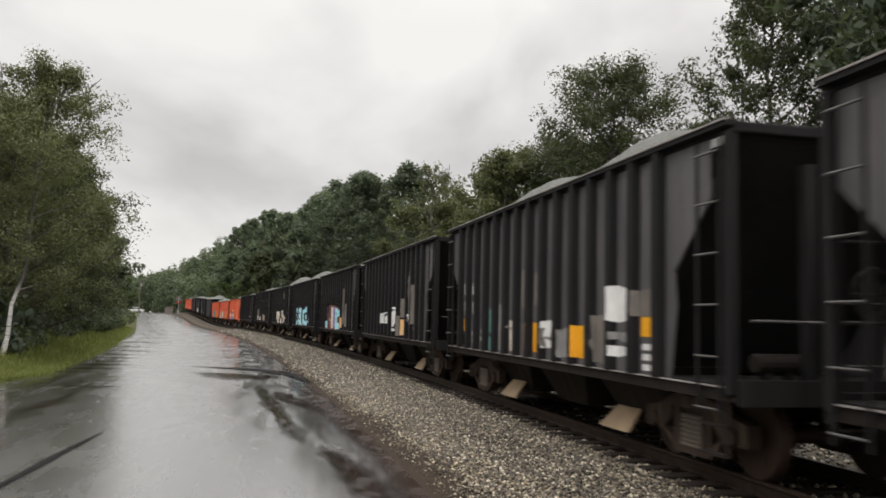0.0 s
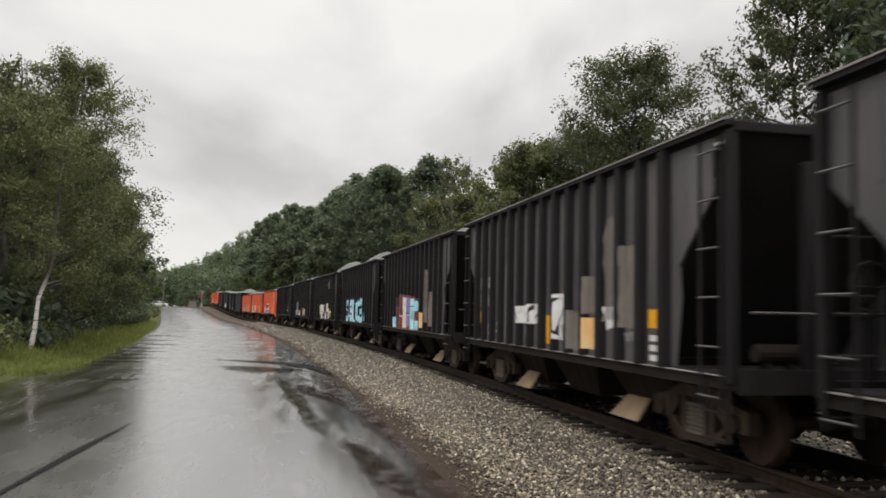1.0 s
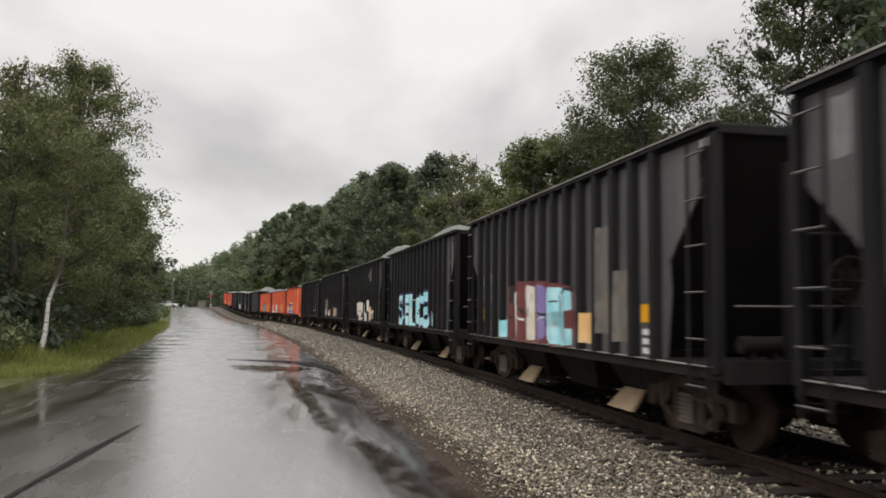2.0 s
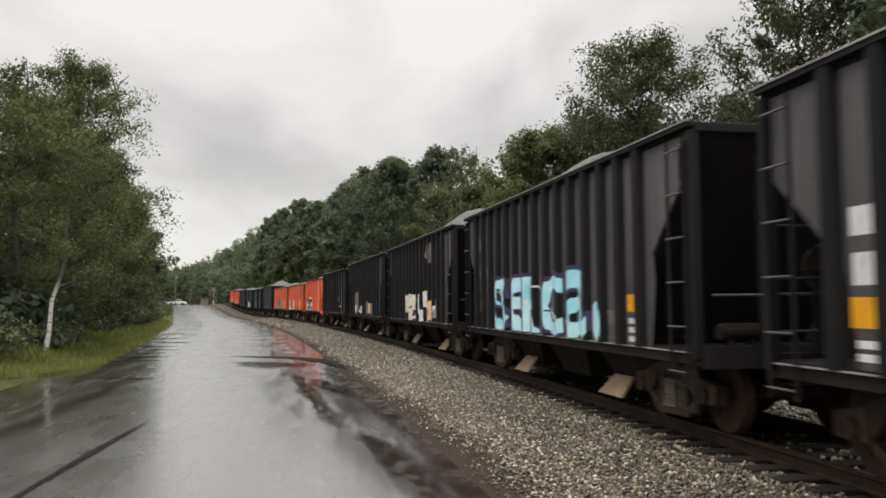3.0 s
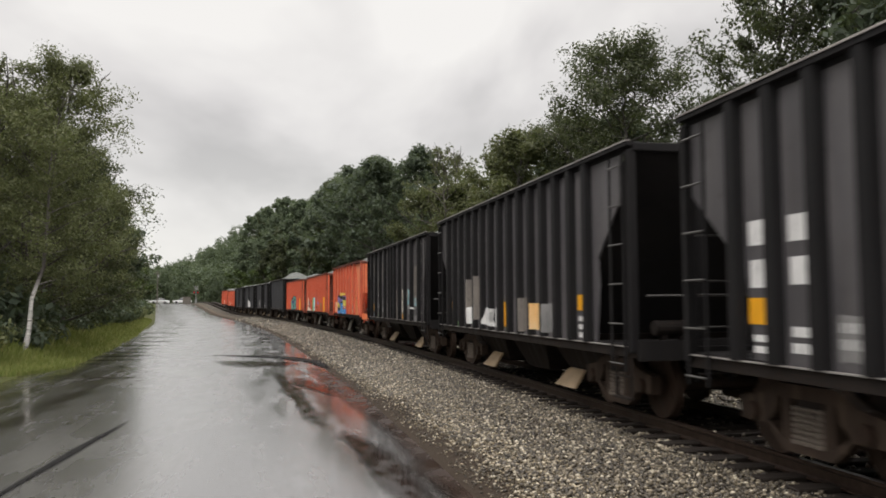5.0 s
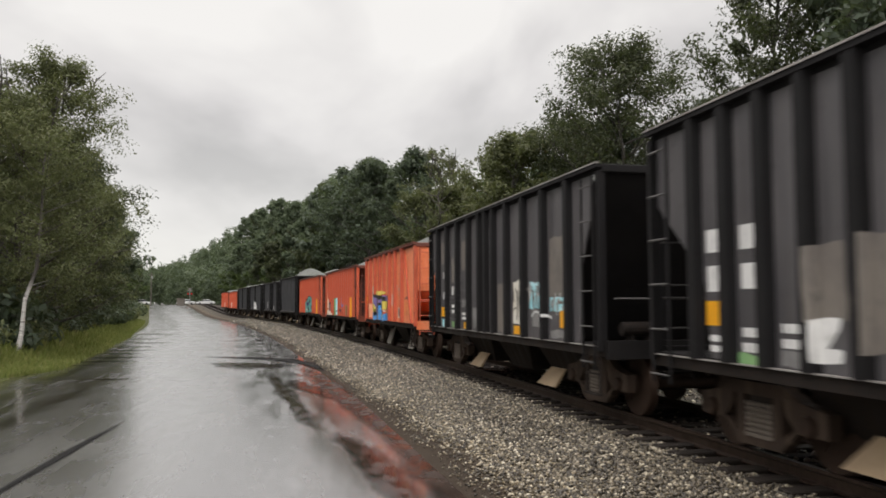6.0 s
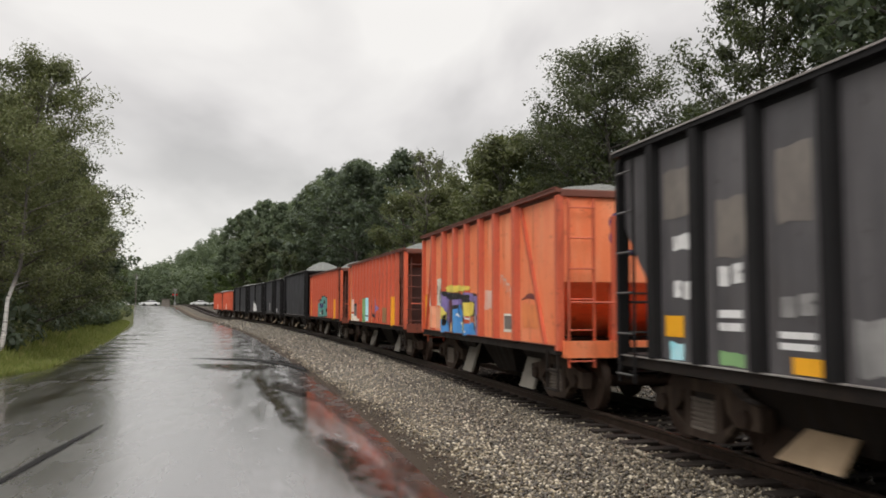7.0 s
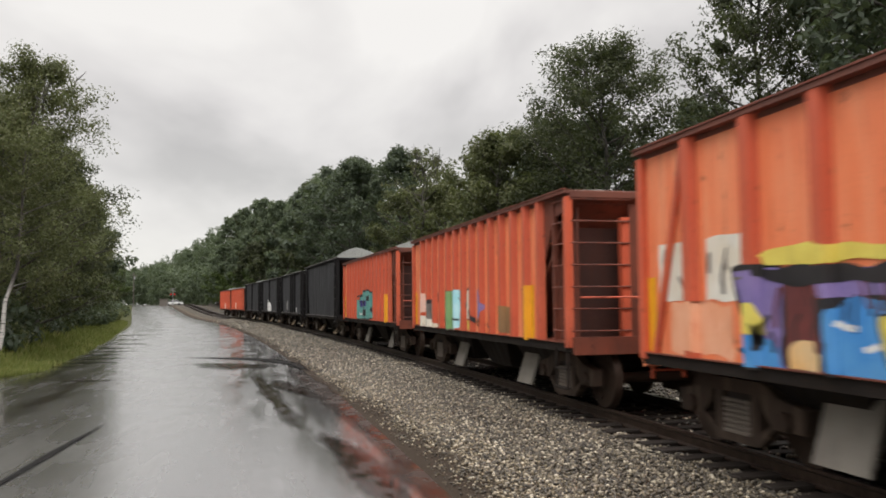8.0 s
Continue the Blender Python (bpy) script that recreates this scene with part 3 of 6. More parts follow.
def springs(bm):
    """A coil spring on its seat, turned as one body."""
    prof = [(0.085, 0.225), (0.085, 0.262)]
    for k in range(6):
        z = 0.268 + k * 0.056
        prof += [(0.052, z), (0.076, z + 0.010), (0.076, z + 0.034), (0.052, z + 0.044)]
    rings = [[bm.verts.new((r * math.cos(a), r * math.sin(a), z)) for a in (math.pi * i / 3 for i in range(6))] for r, z in prof]
    for lo, hi in zip(rings, rings[1:]):
        for i in range(6):
            bm.faces.new((lo[i], lo[(i + 1) % 6], hi[(i + 1) % 6], hi[i]))
    bm.faces.new(rings[0][::-1])
    bm.faces.new(rings[-1])


def wheelset(bm):
    tube(bm, (-1.08, 0, 0), (1.08, 0, 0), 0.085, None, 10)
    for q in (-1, 1):
        for x0, x1, r0, r1 in ((0.69, 0.71, 0.478, 0.478), (0.71, 0.80, 0.462, 0.455), (0.72, 0.84, 0.16, 0.14)):
            tube(bm, (q * x0, 0, 0), (q * x1, 0, 0), r0, r1, 28)
        for i in range(3):
            a = i * 2.094
            tube(bm, (q * 0.80, 0.28 * math.cos(a), 0.28 * math.sin(a)), (q * 0.815, 0.28 * math.cos(a), 0.28 * math.sin(a)), 0.06, None, 8)
        tube(bm, (q * 1.07, 0, 0), (q * 1.13, 0, 0), 0.11, 0.10, 8)


WHEELS = []


def truck(car, y):
    bm = bmesh.new()
    box(bm, -1.05, 1.05, -0.2, 0.2, 0.52, 0.72)
    box(bm, -0.3, 0.3, -0.3, 0.3, 0.62, 0.86)
    tk = piece("truck", once("bolster", lambda: mesh_of("truck", bm, M_UNDER, 0.02)), car, pose(0, y, 0))
    for q in (-1, 1):
        piece("side_frame", once("sideframe", bmx(side_frame, "side_frame", M_TRUCK)), tk, pose(q * 1.0, 0, 0))
        for y_s in (-0.17, 0.0, 0.17):
            piece("coil_spring", once("springs", bmx(springs, "coil_spring", M_SPRING)), tk, pose(q * 1.03, y_s, 0), "pale dusty coil spring")
        w = piece("wheelset", once("wheelset", bmx(wheelset, "wheelset", M_WHEEL)), tk, pose(0, q * 0.865, 0.457))
        WHEELS.append((car, w, q * 0.865))
        piece("brake_beam", once("brake", bmx(lambda b: box(b, -0.85, 0.85, -0.05, 0.05, 0.30, 0.42), "brake_beam", M_UNDER)), tk, pose(0, q * 0.30, 0))


def ladder(car, x, y, z0, z1, across_end, mat):
    wd = 0.42

    def stile(b):
        for q in (-1, 1):
            box(b, -0.012, 0.012, q * wd / 2 - 0.02, q * wd / 2 + 0.02, z0, z1)
    lad = piece("ladder", once(("stile", z0, z1, mat.name), bmx(stile, "ladder", mat)), car, pose(x, y, 0, 0, 0, 90 if across_end else 0))
    n = 6
    for i in range(n):
        z = z0 + 0.1 + (z1 - z0 - 0.25) * i / (n - 1)
        piece("rung", once(("rung", mat.name), bmx(lambda b: tube(b, (-0.03, -wd / 2, 0), (-0.03, wd / 2, 0), 0.014, None, 6), "rung", M_RUNG if mat == M_BLACK2 else mat)), lad, pose(0, 0, z))


def brake_wheel(b):
    """A hand brake wheel standing across the car's end, with a small gear box behind it."""
    n, k, r = 18, 5, 0.27
    rings = []
    for i in range(n):
        a = 2 * math.pi * i / n
        rings.append([b.verts.new(((r + 0.016 * math.cos(c)) * math.cos(a), 0.016 * math.sin(c), (r + 0.016 * math.cos(c)) * math.sin(a))) for c in (2 * math.pi * q / k for q in range(k))])
    for i in range(n):
        for q in range(k):
            b.faces.new((rings[i][q], rings[(i + 1) % n][q], rings[(i + 1) % n][(q + 1) % k], rings[i][(q + 1) % k]))
    tube(b, (-r, 0, 0), (r, 0, 0), 0.012, None, 5)
    tube(b, (0, 0, -r), (0, 0, r), 0.012, None, 5)
    box(b, -0.10, 0.10, 0.03, 0.12, -0.16, 0.14)


def hopper_car(spec):
    """An open-top hopper car; its origin lies on the rails under its middle, and its leading end at -y."""
    L, Ht, posts, wide, gus = spec["body"], spec["top"], spec["posts"], spec["post_w"], spec["cut"]
    P, R, E = spec["paint"], spec["post"], spec["end"]
    h, Hs = L / 2, 0.95
    key = (L, Ht, wide, P.name, len(posts))
    cage = spec.get("cage", False)
    car = new("hopper_car")
    tagged(car, spec["label"], "freight car", "cars of the freight train")

    def sheet(b):
        inset = 0.45 if P == M_BLACK else 0.0
        prism_x(b, [(-h + inset, Ht - 0.1), (-h + inset, Ht - 0.75), (-h + max(gus * 0.93, inset + 0.05), Ht - 1.5), (-h + gus * 0.9, Hs + 0.9), (-h + gus, Hs + 0.08), (h - gus, Hs + 0.08), (h - gus * 0.9, Hs + 0.9), (h - gus * 0.55, Ht - 1.45), (h, Ht - 0.85), (h, Ht - 0.1)], -0.03, 0.0)

    def cage_sheet(b):
        prism_x(b, [(-h + 1.10, Ht - 0.1), (-h + 1.10, Hs + 0.08), (h, Hs + 0.08), (h, Ht - 0.1)], -0.03, 0.0)

    def full_sheet(b):
        prism_x(b, [(-h, Ht - 0.1), (-h, Hs + 0.08), (h, Hs + 0.08), (h, Ht - 0.1)], -0.03, 0.0)

    for q in (-1, 1):
        turn = pose(-q * 0, 0, 0, 0, 0, 0) if q < 0 else pose(0, 0, 0, 0, 0, 180)
        piece("side_sheet", once(("sheet",) + key, bmx(cage_sheet if cage else full_sheet if spec["full"] else sheet, "side_sheet", P)), car, turn @ pose(-SIDE + 0.03, 0, 0))
        piece("top_chord", once(("chord",) + key, bmx(lambda b: (box(b, -0.03, 0.10, -h - 0.03, h + 0.03, Ht - 0.055, Ht), box(b, 0.075, 0.10, -h - 0.03, h + 0.03, Ht - 0.11, Ht - 0.055)), "top_chord", spec.get("rim", R))), car, turn @ pose(-SIDE - RIB_D + 0.02, 0, 0))
        piece("chord_lip", once(("lip",) + key, bmx(lambda b: box(b, -0.045, 0.02, -h - 0.03, h + 0.03, Ht, Ht + 0.020), "chord_lip", spec["lip"])), car, turn @ pose(-SIDE - RIB_D + 0.02, 0, 0))
        piece("side_sill", once(("sill",) + key, bmx(lambda b: (box(b, -0.02, 0.10, -h, h, Hs - 0.06, Hs + 0.068), box(b, 0.0, 0.06, -h, h, Hs + 0.068, Hs + 0.08)), "side_sill", M_UNDER)), car, turn @ pose(-SIDE - 0.02, 0, 0))
        piece("sill_flange", once(("flange",) + key, bmx(lambda b: box(b, -0.055, 0.0, -h, h, Hs + 0.070, Hs + 0.083), "sill_flange", spec["lip"])), car, turn @ pose(-SIDE - 0.02, 0, 0))
        for y in posts:
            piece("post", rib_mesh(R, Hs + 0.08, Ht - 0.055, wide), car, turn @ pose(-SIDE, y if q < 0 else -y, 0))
        for y in spec["braces"]:
            y0, y1 = y if q < 0 else (-y[0], -y[1])

            def brace(b, y0=y0, y1=y1):
                prism_x(b, [(y0 - 0.05, Ht - 0.10), (y0 + 0.05, Ht - 0.10), (y1 + 0.05, Hs + 0.08), (y1 - 0.05, Hs + 0.08)], -0.05, 0.0)
            piece("brace", once(("brace", y0, y1) + key, bmx(brace, "brace", R)), car, turn @ pose(-SIDE, 0, 0))
        # ends
        e = turn
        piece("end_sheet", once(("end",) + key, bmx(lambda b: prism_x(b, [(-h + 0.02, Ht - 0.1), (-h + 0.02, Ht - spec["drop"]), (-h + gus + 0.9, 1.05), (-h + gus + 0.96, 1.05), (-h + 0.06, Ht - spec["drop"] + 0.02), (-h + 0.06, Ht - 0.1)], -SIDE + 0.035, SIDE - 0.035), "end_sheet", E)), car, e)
        if cage:
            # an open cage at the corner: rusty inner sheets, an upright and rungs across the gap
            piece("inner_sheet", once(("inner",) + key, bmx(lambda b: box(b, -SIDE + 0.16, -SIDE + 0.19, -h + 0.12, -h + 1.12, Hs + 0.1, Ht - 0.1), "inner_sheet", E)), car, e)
            # This rusty sheet's dark colour stands for the shade inside the opening.
            piece("end_recess", once(("recess",) + key, bmx(lambda b: box(b, -SIDE + 0.19, -0.46, -h + 0.40, -h + 0.43, Hs + 0.1, Ht - 0.1), "end_recess", M_RUSTSHADE)), car, e, "rusty recess of the end with its shade in the colour")
            piece("upright", once(("upr",) + key, bmx(lambda b: box(b, -SIDE - 0.02, -SIDE + 0.05, -h + 0.60, -h + 0.68, Hs + 0.08, Ht - 0.1), "upright", E)), car, e)
            piece("end_panel", once(("endpanel",) + key, bmx(lambda b: box(b, -0.46, SIDE - 0.04, -h + 0.06, -h + 0.09, Hs + 0.1, Ht - 0.12), "end_panel", E)), car, e)
            piece("gusset", once(("gusset",) + key, bmx(lambda b: prism_x(b, [(-h + 1.10, Ht - 0.1), (-h + 0.10, Ht - 0.1), (-h + 0.10, Ht - 0.30), (-h + 0.66, Ht - 0.36), (-h + 1.04, Ht - 1.0), (-h + 1.10, Ht - 1.0)], -SIDE, -SIDE + 0.03), "gusset", E)), car, e)
            for k in range(7):
                piece("rung", once(("cagerung",) + key, bmx(lambda b: (tube(b, (-SIDE, -h - 0.02, 0), (-0.5, -h - 0.02, 0), 0.014, None, 6), tube(b, (-SIDE - 0.03, -h + 0.08, 0), (-SIDE - 0.03, -h + 0.66, 0), 0.012, None, 6)), "rung", M_ORANGE3)), car, e @ pose(0, 0, Hs + 0.25 + k * 0.33))
        if P == M_BLACK:
            piece("air_reservoir", once(("tank",) + key, bmx(lambda b: (tube(b, (-1.1, -h + 0.22, 1.26), (-0.55, -h + 0.22, 1.26), 0.11, 0.11, 14), box(b, -1.0, -0.92, -h + 0.15, -h + 0.29, 1.0, 1.2), box(b, -0.72, -0.64, -h + 0.15, -h + 0.29, 1.0, 1.2)), "air_reservoir", M_UNDER, 0.02)), car, e, "brown dusty air tank")
            piece("brake_wheel", once(("bwheel",) + key, bmx(brake_wheel, "brake_wheel", M_UNDER)), car, e @ pose(0.05, -h - 0.16, 2.0), "worn grey hand brake wheel")
            piece("brake_mast", once(("bmast",) + key, bmx(lambda b: box(b, 0.02, 0.08, -h - 0.13, -h - 0.05, 1.0, 2.3), "brake_mast", M_BLACK2)), car, e)
        piece("end_chord", once(("endc",) + key, bmx(lambda b: box(b, -SIDE - 0.02, SIDE + 0.02, -h - 0.04, -h + 0.06, Ht - 0.125, Ht - 0.005), "end_chord", spec.get("rim", R), 0.012)), car, e)
        for x in (-SIDE - 0.02, SIDE + 0.02):
            piece("corner_post", once(("corner",) + key, bmx(lambda b: box(b, -0.06, 0.06, -h - 0.02, -h + 0.10, Hs, Ht - 0.10), "corner_post", R, 0.012)), car, e @ pose(x, 0, 0))
        for x in (-0.55, 0.55):
            piece("end_post", once(("endpost",) + key, bmx(lambda b: box(b, -0.07, 0.07, -h + 0.0, -h + 0.14, Hs + 0.1, Ht - 0.4), "end_post", R, 0.012)), car, e @ pose(x, 0, 0))
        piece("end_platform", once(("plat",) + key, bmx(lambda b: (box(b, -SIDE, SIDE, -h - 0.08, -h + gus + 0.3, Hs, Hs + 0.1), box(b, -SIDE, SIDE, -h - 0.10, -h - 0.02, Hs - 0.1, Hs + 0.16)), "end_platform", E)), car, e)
        piece("coupler", once(("coup", L), bmx(lambda b: (box(b, -0.09, 0.09, -h - spec["gap"] / 2 + 0.12, -h, 0.78, 0.94), box(b, -0.16, 0.16, -h - spec["gap"] / 2 - 0.06, -h - spec["gap"] / 2 + 0.2, 0.74, 0.99)), "coupler", M_UNDER, 0.02)), car, e)
        if spec["full"]:
            ladder(car, -SIDE + 0.3 if q < 0 else SIDE - 0.3, (-h - 0.06) * (1 if q < 0 else -1), Hs - 0.25, Ht - 0.15, True, R)
        elif not cage:
            ladder(car, -SIDE - 0.10 if q < 0 else SIDE + 0.10, (-h + 0.33) * (1 if q < 0 else -1), Hs - 0.25, Ht - 0.15, False, R)
        if not cage:
            ladder(car, SIDE - 0.32 if q < 0 else -SIDE + 0.32, (-h - 0.06) * (1 if q < 0 else -1), Hs - 0.25, Ht - 0.15, True, R)
        # the other side's end ladder faces the road
        if not spec["full"] and not cage:
            ladder(car, -SIDE - 0.10 if q > 0 else SIDE + 0.10, (h - 0.33) * (1 if q > 0 else -1), Hs - 0.25, Ht - 0.15, False, R)
        piece("step", once(("step", L), bmx(lambda b: (box(b, -0.02, 0.02, -0.24, -0.21, 0.35, Hs), box(b, -0.02, 0.02, 0.21, 0.24, 0.35, Hs), box(b, -0.05, 0.03, -0.24, 0.24, 0.33, 0.36), box(b, -0.03, 0.02, -0.24, 0.24, 0.62, 0.645)), "step", M_UNDER)), car, pose(-SIDE - 0.04 if q < 0 else SIDE + 0.04, (-h + 0.3) * (1 if q < 0 else 1) * (1 if q < 0 else -1), 0))
        piece("grab_iron", once(("grab", L), bmx(lambda b: tube(b, (-SIDE + 0.1, -h - 0.13, Hs + 0.75), (SIDE - 0.1, -h - 0.13, Hs + 0.75), 0.018, None, 6), "grab_iron", M_RUNG if P == M_BLACK else R)), car, e)
        truck(car, q * (h - spec["truck_in"]))
    piece("centre_sill", once(("csill", L), bmx(lambda b: box(b, -0.2, 0.2, -h, h, 0.70, 1.0), "centre_sill", M_UNDER)), car)
    bays = spec["bays"]
    for y in bays:
        def bay(b):
            for x0, x1 in ((-1.12, -0.22), (0.22, 1.12)):
                a = [b.verts.new((x, yy, 1.12)) for x, yy in ((x0, -1.25), (x1, -1.25), (x1, 1.25), (x0, 1.25))]
                k = [b.verts.new((x, yy, 0.30)) for x, yy in ((x0 + 0.36, -0.62), (x1, -0.62), (x1, 0.62), (x0 + 0.36, 0.62))]
                for i in range(4):
                    b.faces.new((a[i], a[(i + 1) % 4], k[(i + 1) % 4], k[i]))
                b.faces.new(k)
                b.faces.new(a[::-1])
        piece("hopper_bay", once(("bay", spec["bay_paint"].name), bmx(bay, "hopper_bay", M_UNDER)), car, pose(0, y, 0))
    for y, s in spec["chutes"]:
        def chute(b, s=s):
            w0, w1, zt, zb = (0.34, 0.46, 0.47, 0.16) if s else (0.36, 0.36, 0.78, 0.14)
            a = [b.verts.new((x, yy, z)) for x, yy, z in ((-0.90, -w0, zt), (-0.90, w0, zt), (-1.10, w1, zb), (-1.10, -w1, zb))]
            k = [b.verts.new(v.co + Vector((0.05, 0, 0))) for v in a]
            b.faces.new(a)
            b.faces.new(k[::-1])
            for i in range(4):
                b.faces.new((a[i], a[(i + 1) % 4], k[(i + 1) % 4], k[i]))
            for v in b.verts:
                if v.co.z < 0.3:
                    v.co.y += 0.18 * s
        for q in (-1, 1):
            piece("chute_plate", once(("chute", s, spec["bay_paint"].name), bmx(chute, "chute_plate", spec["bay_paint"])), car, pose(0, y, 0) if q < 0 else pose(0, y, 0, 0, 0, 180))
    # the load
    load = spec["load"]
    rng = random.Random(load)
    n, mth = 44, 14
    verts, faces = [], []
    peaks = spec.get("heaps") or [((i - 0.5) * L * 0.5 + rng.uniform(-0.6, 0.6), rng.uniform(0.34, 0.55), rng.uniform(2.2, 3.0)) for i in range(2)]
    for i in range(n + 1):
        y = -h + 0.07 + (L - 0.14) * i / n
        for j in range(mth + 1):
            x = -SIDE + 0.035 + (2 * SIDE - 0.07) * j / mth
            top = max(p * (1 - min(abs(y - c) / wd, 1) ** 1.3) for c, p, wd in peaks) + 0.12
            roof = (1 - abs(x / SIDE) ** 1.7)
            z = Ht - 0.16 + top * roof + 0.05 * noise.noise((x * 2.5, y * 2.5, load)) + 0.03 * noise.noise((x * 7, y * 7, load))
            if i in (0, n) or j in (0, mth):
                z = Ht - 0.20
            verts.append((x, y, z))
    for i in range(n):
        for j in range(mth):
            a = i * (mth + 1) + j
            faces.append((a, a + 1, a + mth + 2, a + mth + 1))
    heap = piece("gravel_load", raw_mesh("gravel_load", verts, faces, M_LOAD, True))
    tagged(heap, "heaped grey crushed stone filling the open freight car", "gravel load", "loads of the freight train")
    return car, heap


def evenly(a, b, n):
    return [a + (b - a) * i / (n - 1) for i in range(n)]


def black_spec(load, **extra):
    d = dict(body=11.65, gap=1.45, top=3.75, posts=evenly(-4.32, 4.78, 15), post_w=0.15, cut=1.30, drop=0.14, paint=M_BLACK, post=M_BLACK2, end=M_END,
             lip=M_EDGE, full=False, braces=[], truck_in=1.5, bays=(-2.6, 0.0, 2.6), chutes=((-2.35, 0.6), (2.45, 0.6)), bay_paint=M_CHUTE, load=load,
             label="black ribbed open hopper car with worn paint and graffiti")
    d.update(extra)
    return d


def wide_spec(load):
    return black_spec(load, body=11.3, top=3.63, gap=1.70, truck_in=1.25, posts=[-4.41, -3.3, -2.25, -1.25, -0.36, 0.2, 0.7, 1.61, 2.65, 3.7, 4.7], cut=0.9,
                      label="black open hopper car with widely spaced posts and patched lettering")


def orange_spec(load, kind):
    if kind == 0:
        return black_spec(load, body=9.5, gap=2.5, truck_in=1.25, top=3.47, posts=[-2.72, -1.55, -0.56, 0.5, 1.47, 2.49, 3.6], post_w=0.15, cut=0.8, drop=1.45, paint=M_ORANGE, post=M_ORANGE2, end=M_ORANGE,
                          lip=M_ORANGE3, rim=M_RIM, full=True, braces=[(-2.95, -4.1), (3.72, 4.45)], chutes=((-2.1, 0), (1.9, 0)), bay_paint=M_GREYCHUTE,
                          label="faded orange open hopper car with blue and yellow graffiti")
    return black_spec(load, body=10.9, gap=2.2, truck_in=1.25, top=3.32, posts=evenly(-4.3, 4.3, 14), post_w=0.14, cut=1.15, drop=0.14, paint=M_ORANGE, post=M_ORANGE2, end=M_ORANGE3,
                      lip=M_ORANGE3, rim=M_RIM, cage=True, chutes=((-2.3, 0), (2.3, 0)), bay_paint=M_GREYCHUTE, label="rusty orange ribbed open hopper car with spray-paint marks")


# cars in order from the head; each station is the car's trailing coupling at the clip's start
TRAIN = {}
SPECS = [("A", black_spec(3)), ("B", black_spec(4, heaps=[(-2.0, 0.86, 3.1), (2.2, 0.86, 2.8)])), ("C", black_spec(7)), ("D", black_spec(8)), ("E", black_spec(11, heaps=[(0.0, 0.78, 3.0), (3.6, 0.35, 2.0)])), ("F", black_spec(12, heaps=[(-2.9, 0.84, 2.7), (2.0, 0.45, 2.6)])), ("G", black_spec(15)),
         ("H", wide_spec(16)), ("I", orange_spec(19, 0)), ("J", orange_spec(20, 1)), ("K", orange_spec(23, 1)), ("L", black_spec(24, heaps=[(-2.4, 0.72, 3.6), (2.6, 0.45, 2.6)], posts=[-5.1, 5.1], paint=M_NAVY, label="smooth-sided blue-black open hopper car with few posts", top=3.7)),
         ("M", black_spec(27, posts=[-5.1, -2.0, -1.0, 0.0, 5.1], paint=M_NAVY, label="smooth-sided blue-black open hopper car with few posts", top=3.6)), ("N", black_spec(28, posts=[-5.1, 0.0, 5.1], paint=M_NAVY, label="smooth-sided blue-black open hopper car with few posts", top=3.6)), ("Q", black_spec(29, posts=[-5.1, 0.0, 5.1], paint=M_NAVY, label="smooth-sided blue-black open hopper car with few posts", top=3.6)), ("O", orange_spec(31, 1)), ("P", orange_spec(32, 1))]
tail = 31.93 - 3 * 13.1 + 1.05
for name_, spec_ in SPECS:
    pitch_ = spec_["body"] + spec_["gap"]
    car_, heap_ = hopper_car(spec_)
    TRAIN[name_] = (car_, heap_, tail + pitch_ / 2, spec_)
    tail += pitch_


# ---- paint on the sides that face the road ----
def ridge(spec, y):
    """How far the side stands out at y: the posts' profile."""
    a = spec["post_w"] / 2
    for p in spec["posts"]:
        g = abs(y - p)
        if g <= a:
            return RIB_D
        if g < a + 0.03:
            return RIB_D * (a + 0.03 - g) / 0.03
    return 0.0


def wrap(name, bm, mat, car, spec, lift=0.004, label=""):
    """Lay a flat drawing, given in (0, y, z), over panels and posts."""
    ys = [v.co.y for v in bm.verts]
    lo, hi, a = min(ys), max(ys), spec["post_w"] / 2
    for p in spec["posts"]:
        for c in (p - a - 0.03, p - a, p + a, p + a + 0.03):
            if lo < c < hi:
                bmesh.ops.bisect_plane(bm, geom=bm.verts[:] + bm.edges[:] + bm.faces[:], dist=1e-5, plane_co=(0, c, 0), plane_no=(0, 1, 0))
    for v in bm.verts:
        v.co.x = -SIDE - ridge(spec, v.co.y) - lift
    return part(name, bm, mat, car, label)


def outline(bm, pts):
    f = bm.faces.new([bm.verts.new((0, y, z)) for y, z in pts])
    bmesh.ops.triangulate(bm, faces=[f])


def patch(car, y0, y1, z0, z1, mat, rough=0.0, seed=1, lift=0.004, name="paint_patch", label=""):
    """A painted rectangle from y0 down to y1; rough gives it a brushed, uneven edge. It keeps clear of the posts."""
    body, _, _, spec = TRAIN[car]
    y0, y1 = max(y0, y1), min(y0, y1)
    bm = bmesh.new()
    if rough:
        pts, n = [], 9
        for k, (a, b) in enumerate((((y0, z0), (y0, z1)), ((y0, z1), (y1, z1)), ((y1, z1), (y1, z0)), ((y1, z0), (y0, z0)))):
            for i in range(n):
                y, z = a[0] + (b[0] - a[0]) * i / n, a[1] + (b[1] - a[1]) * i / n
                j = noise.noise((y * 4 + seed * 3.7, z * 4, seed)) * rough
                pts.append((y + (j if k in (0, 2) else 0), max(z + (j if k in (1, 3) else 0), 0.99)))
        outline(bm, pts)
    else:
        outline(bm, [(y0, z0), (y0, z1), (y1, z1), (y1, z0)])
    return wrap(name, bm, mat, body, spec, lift, label)


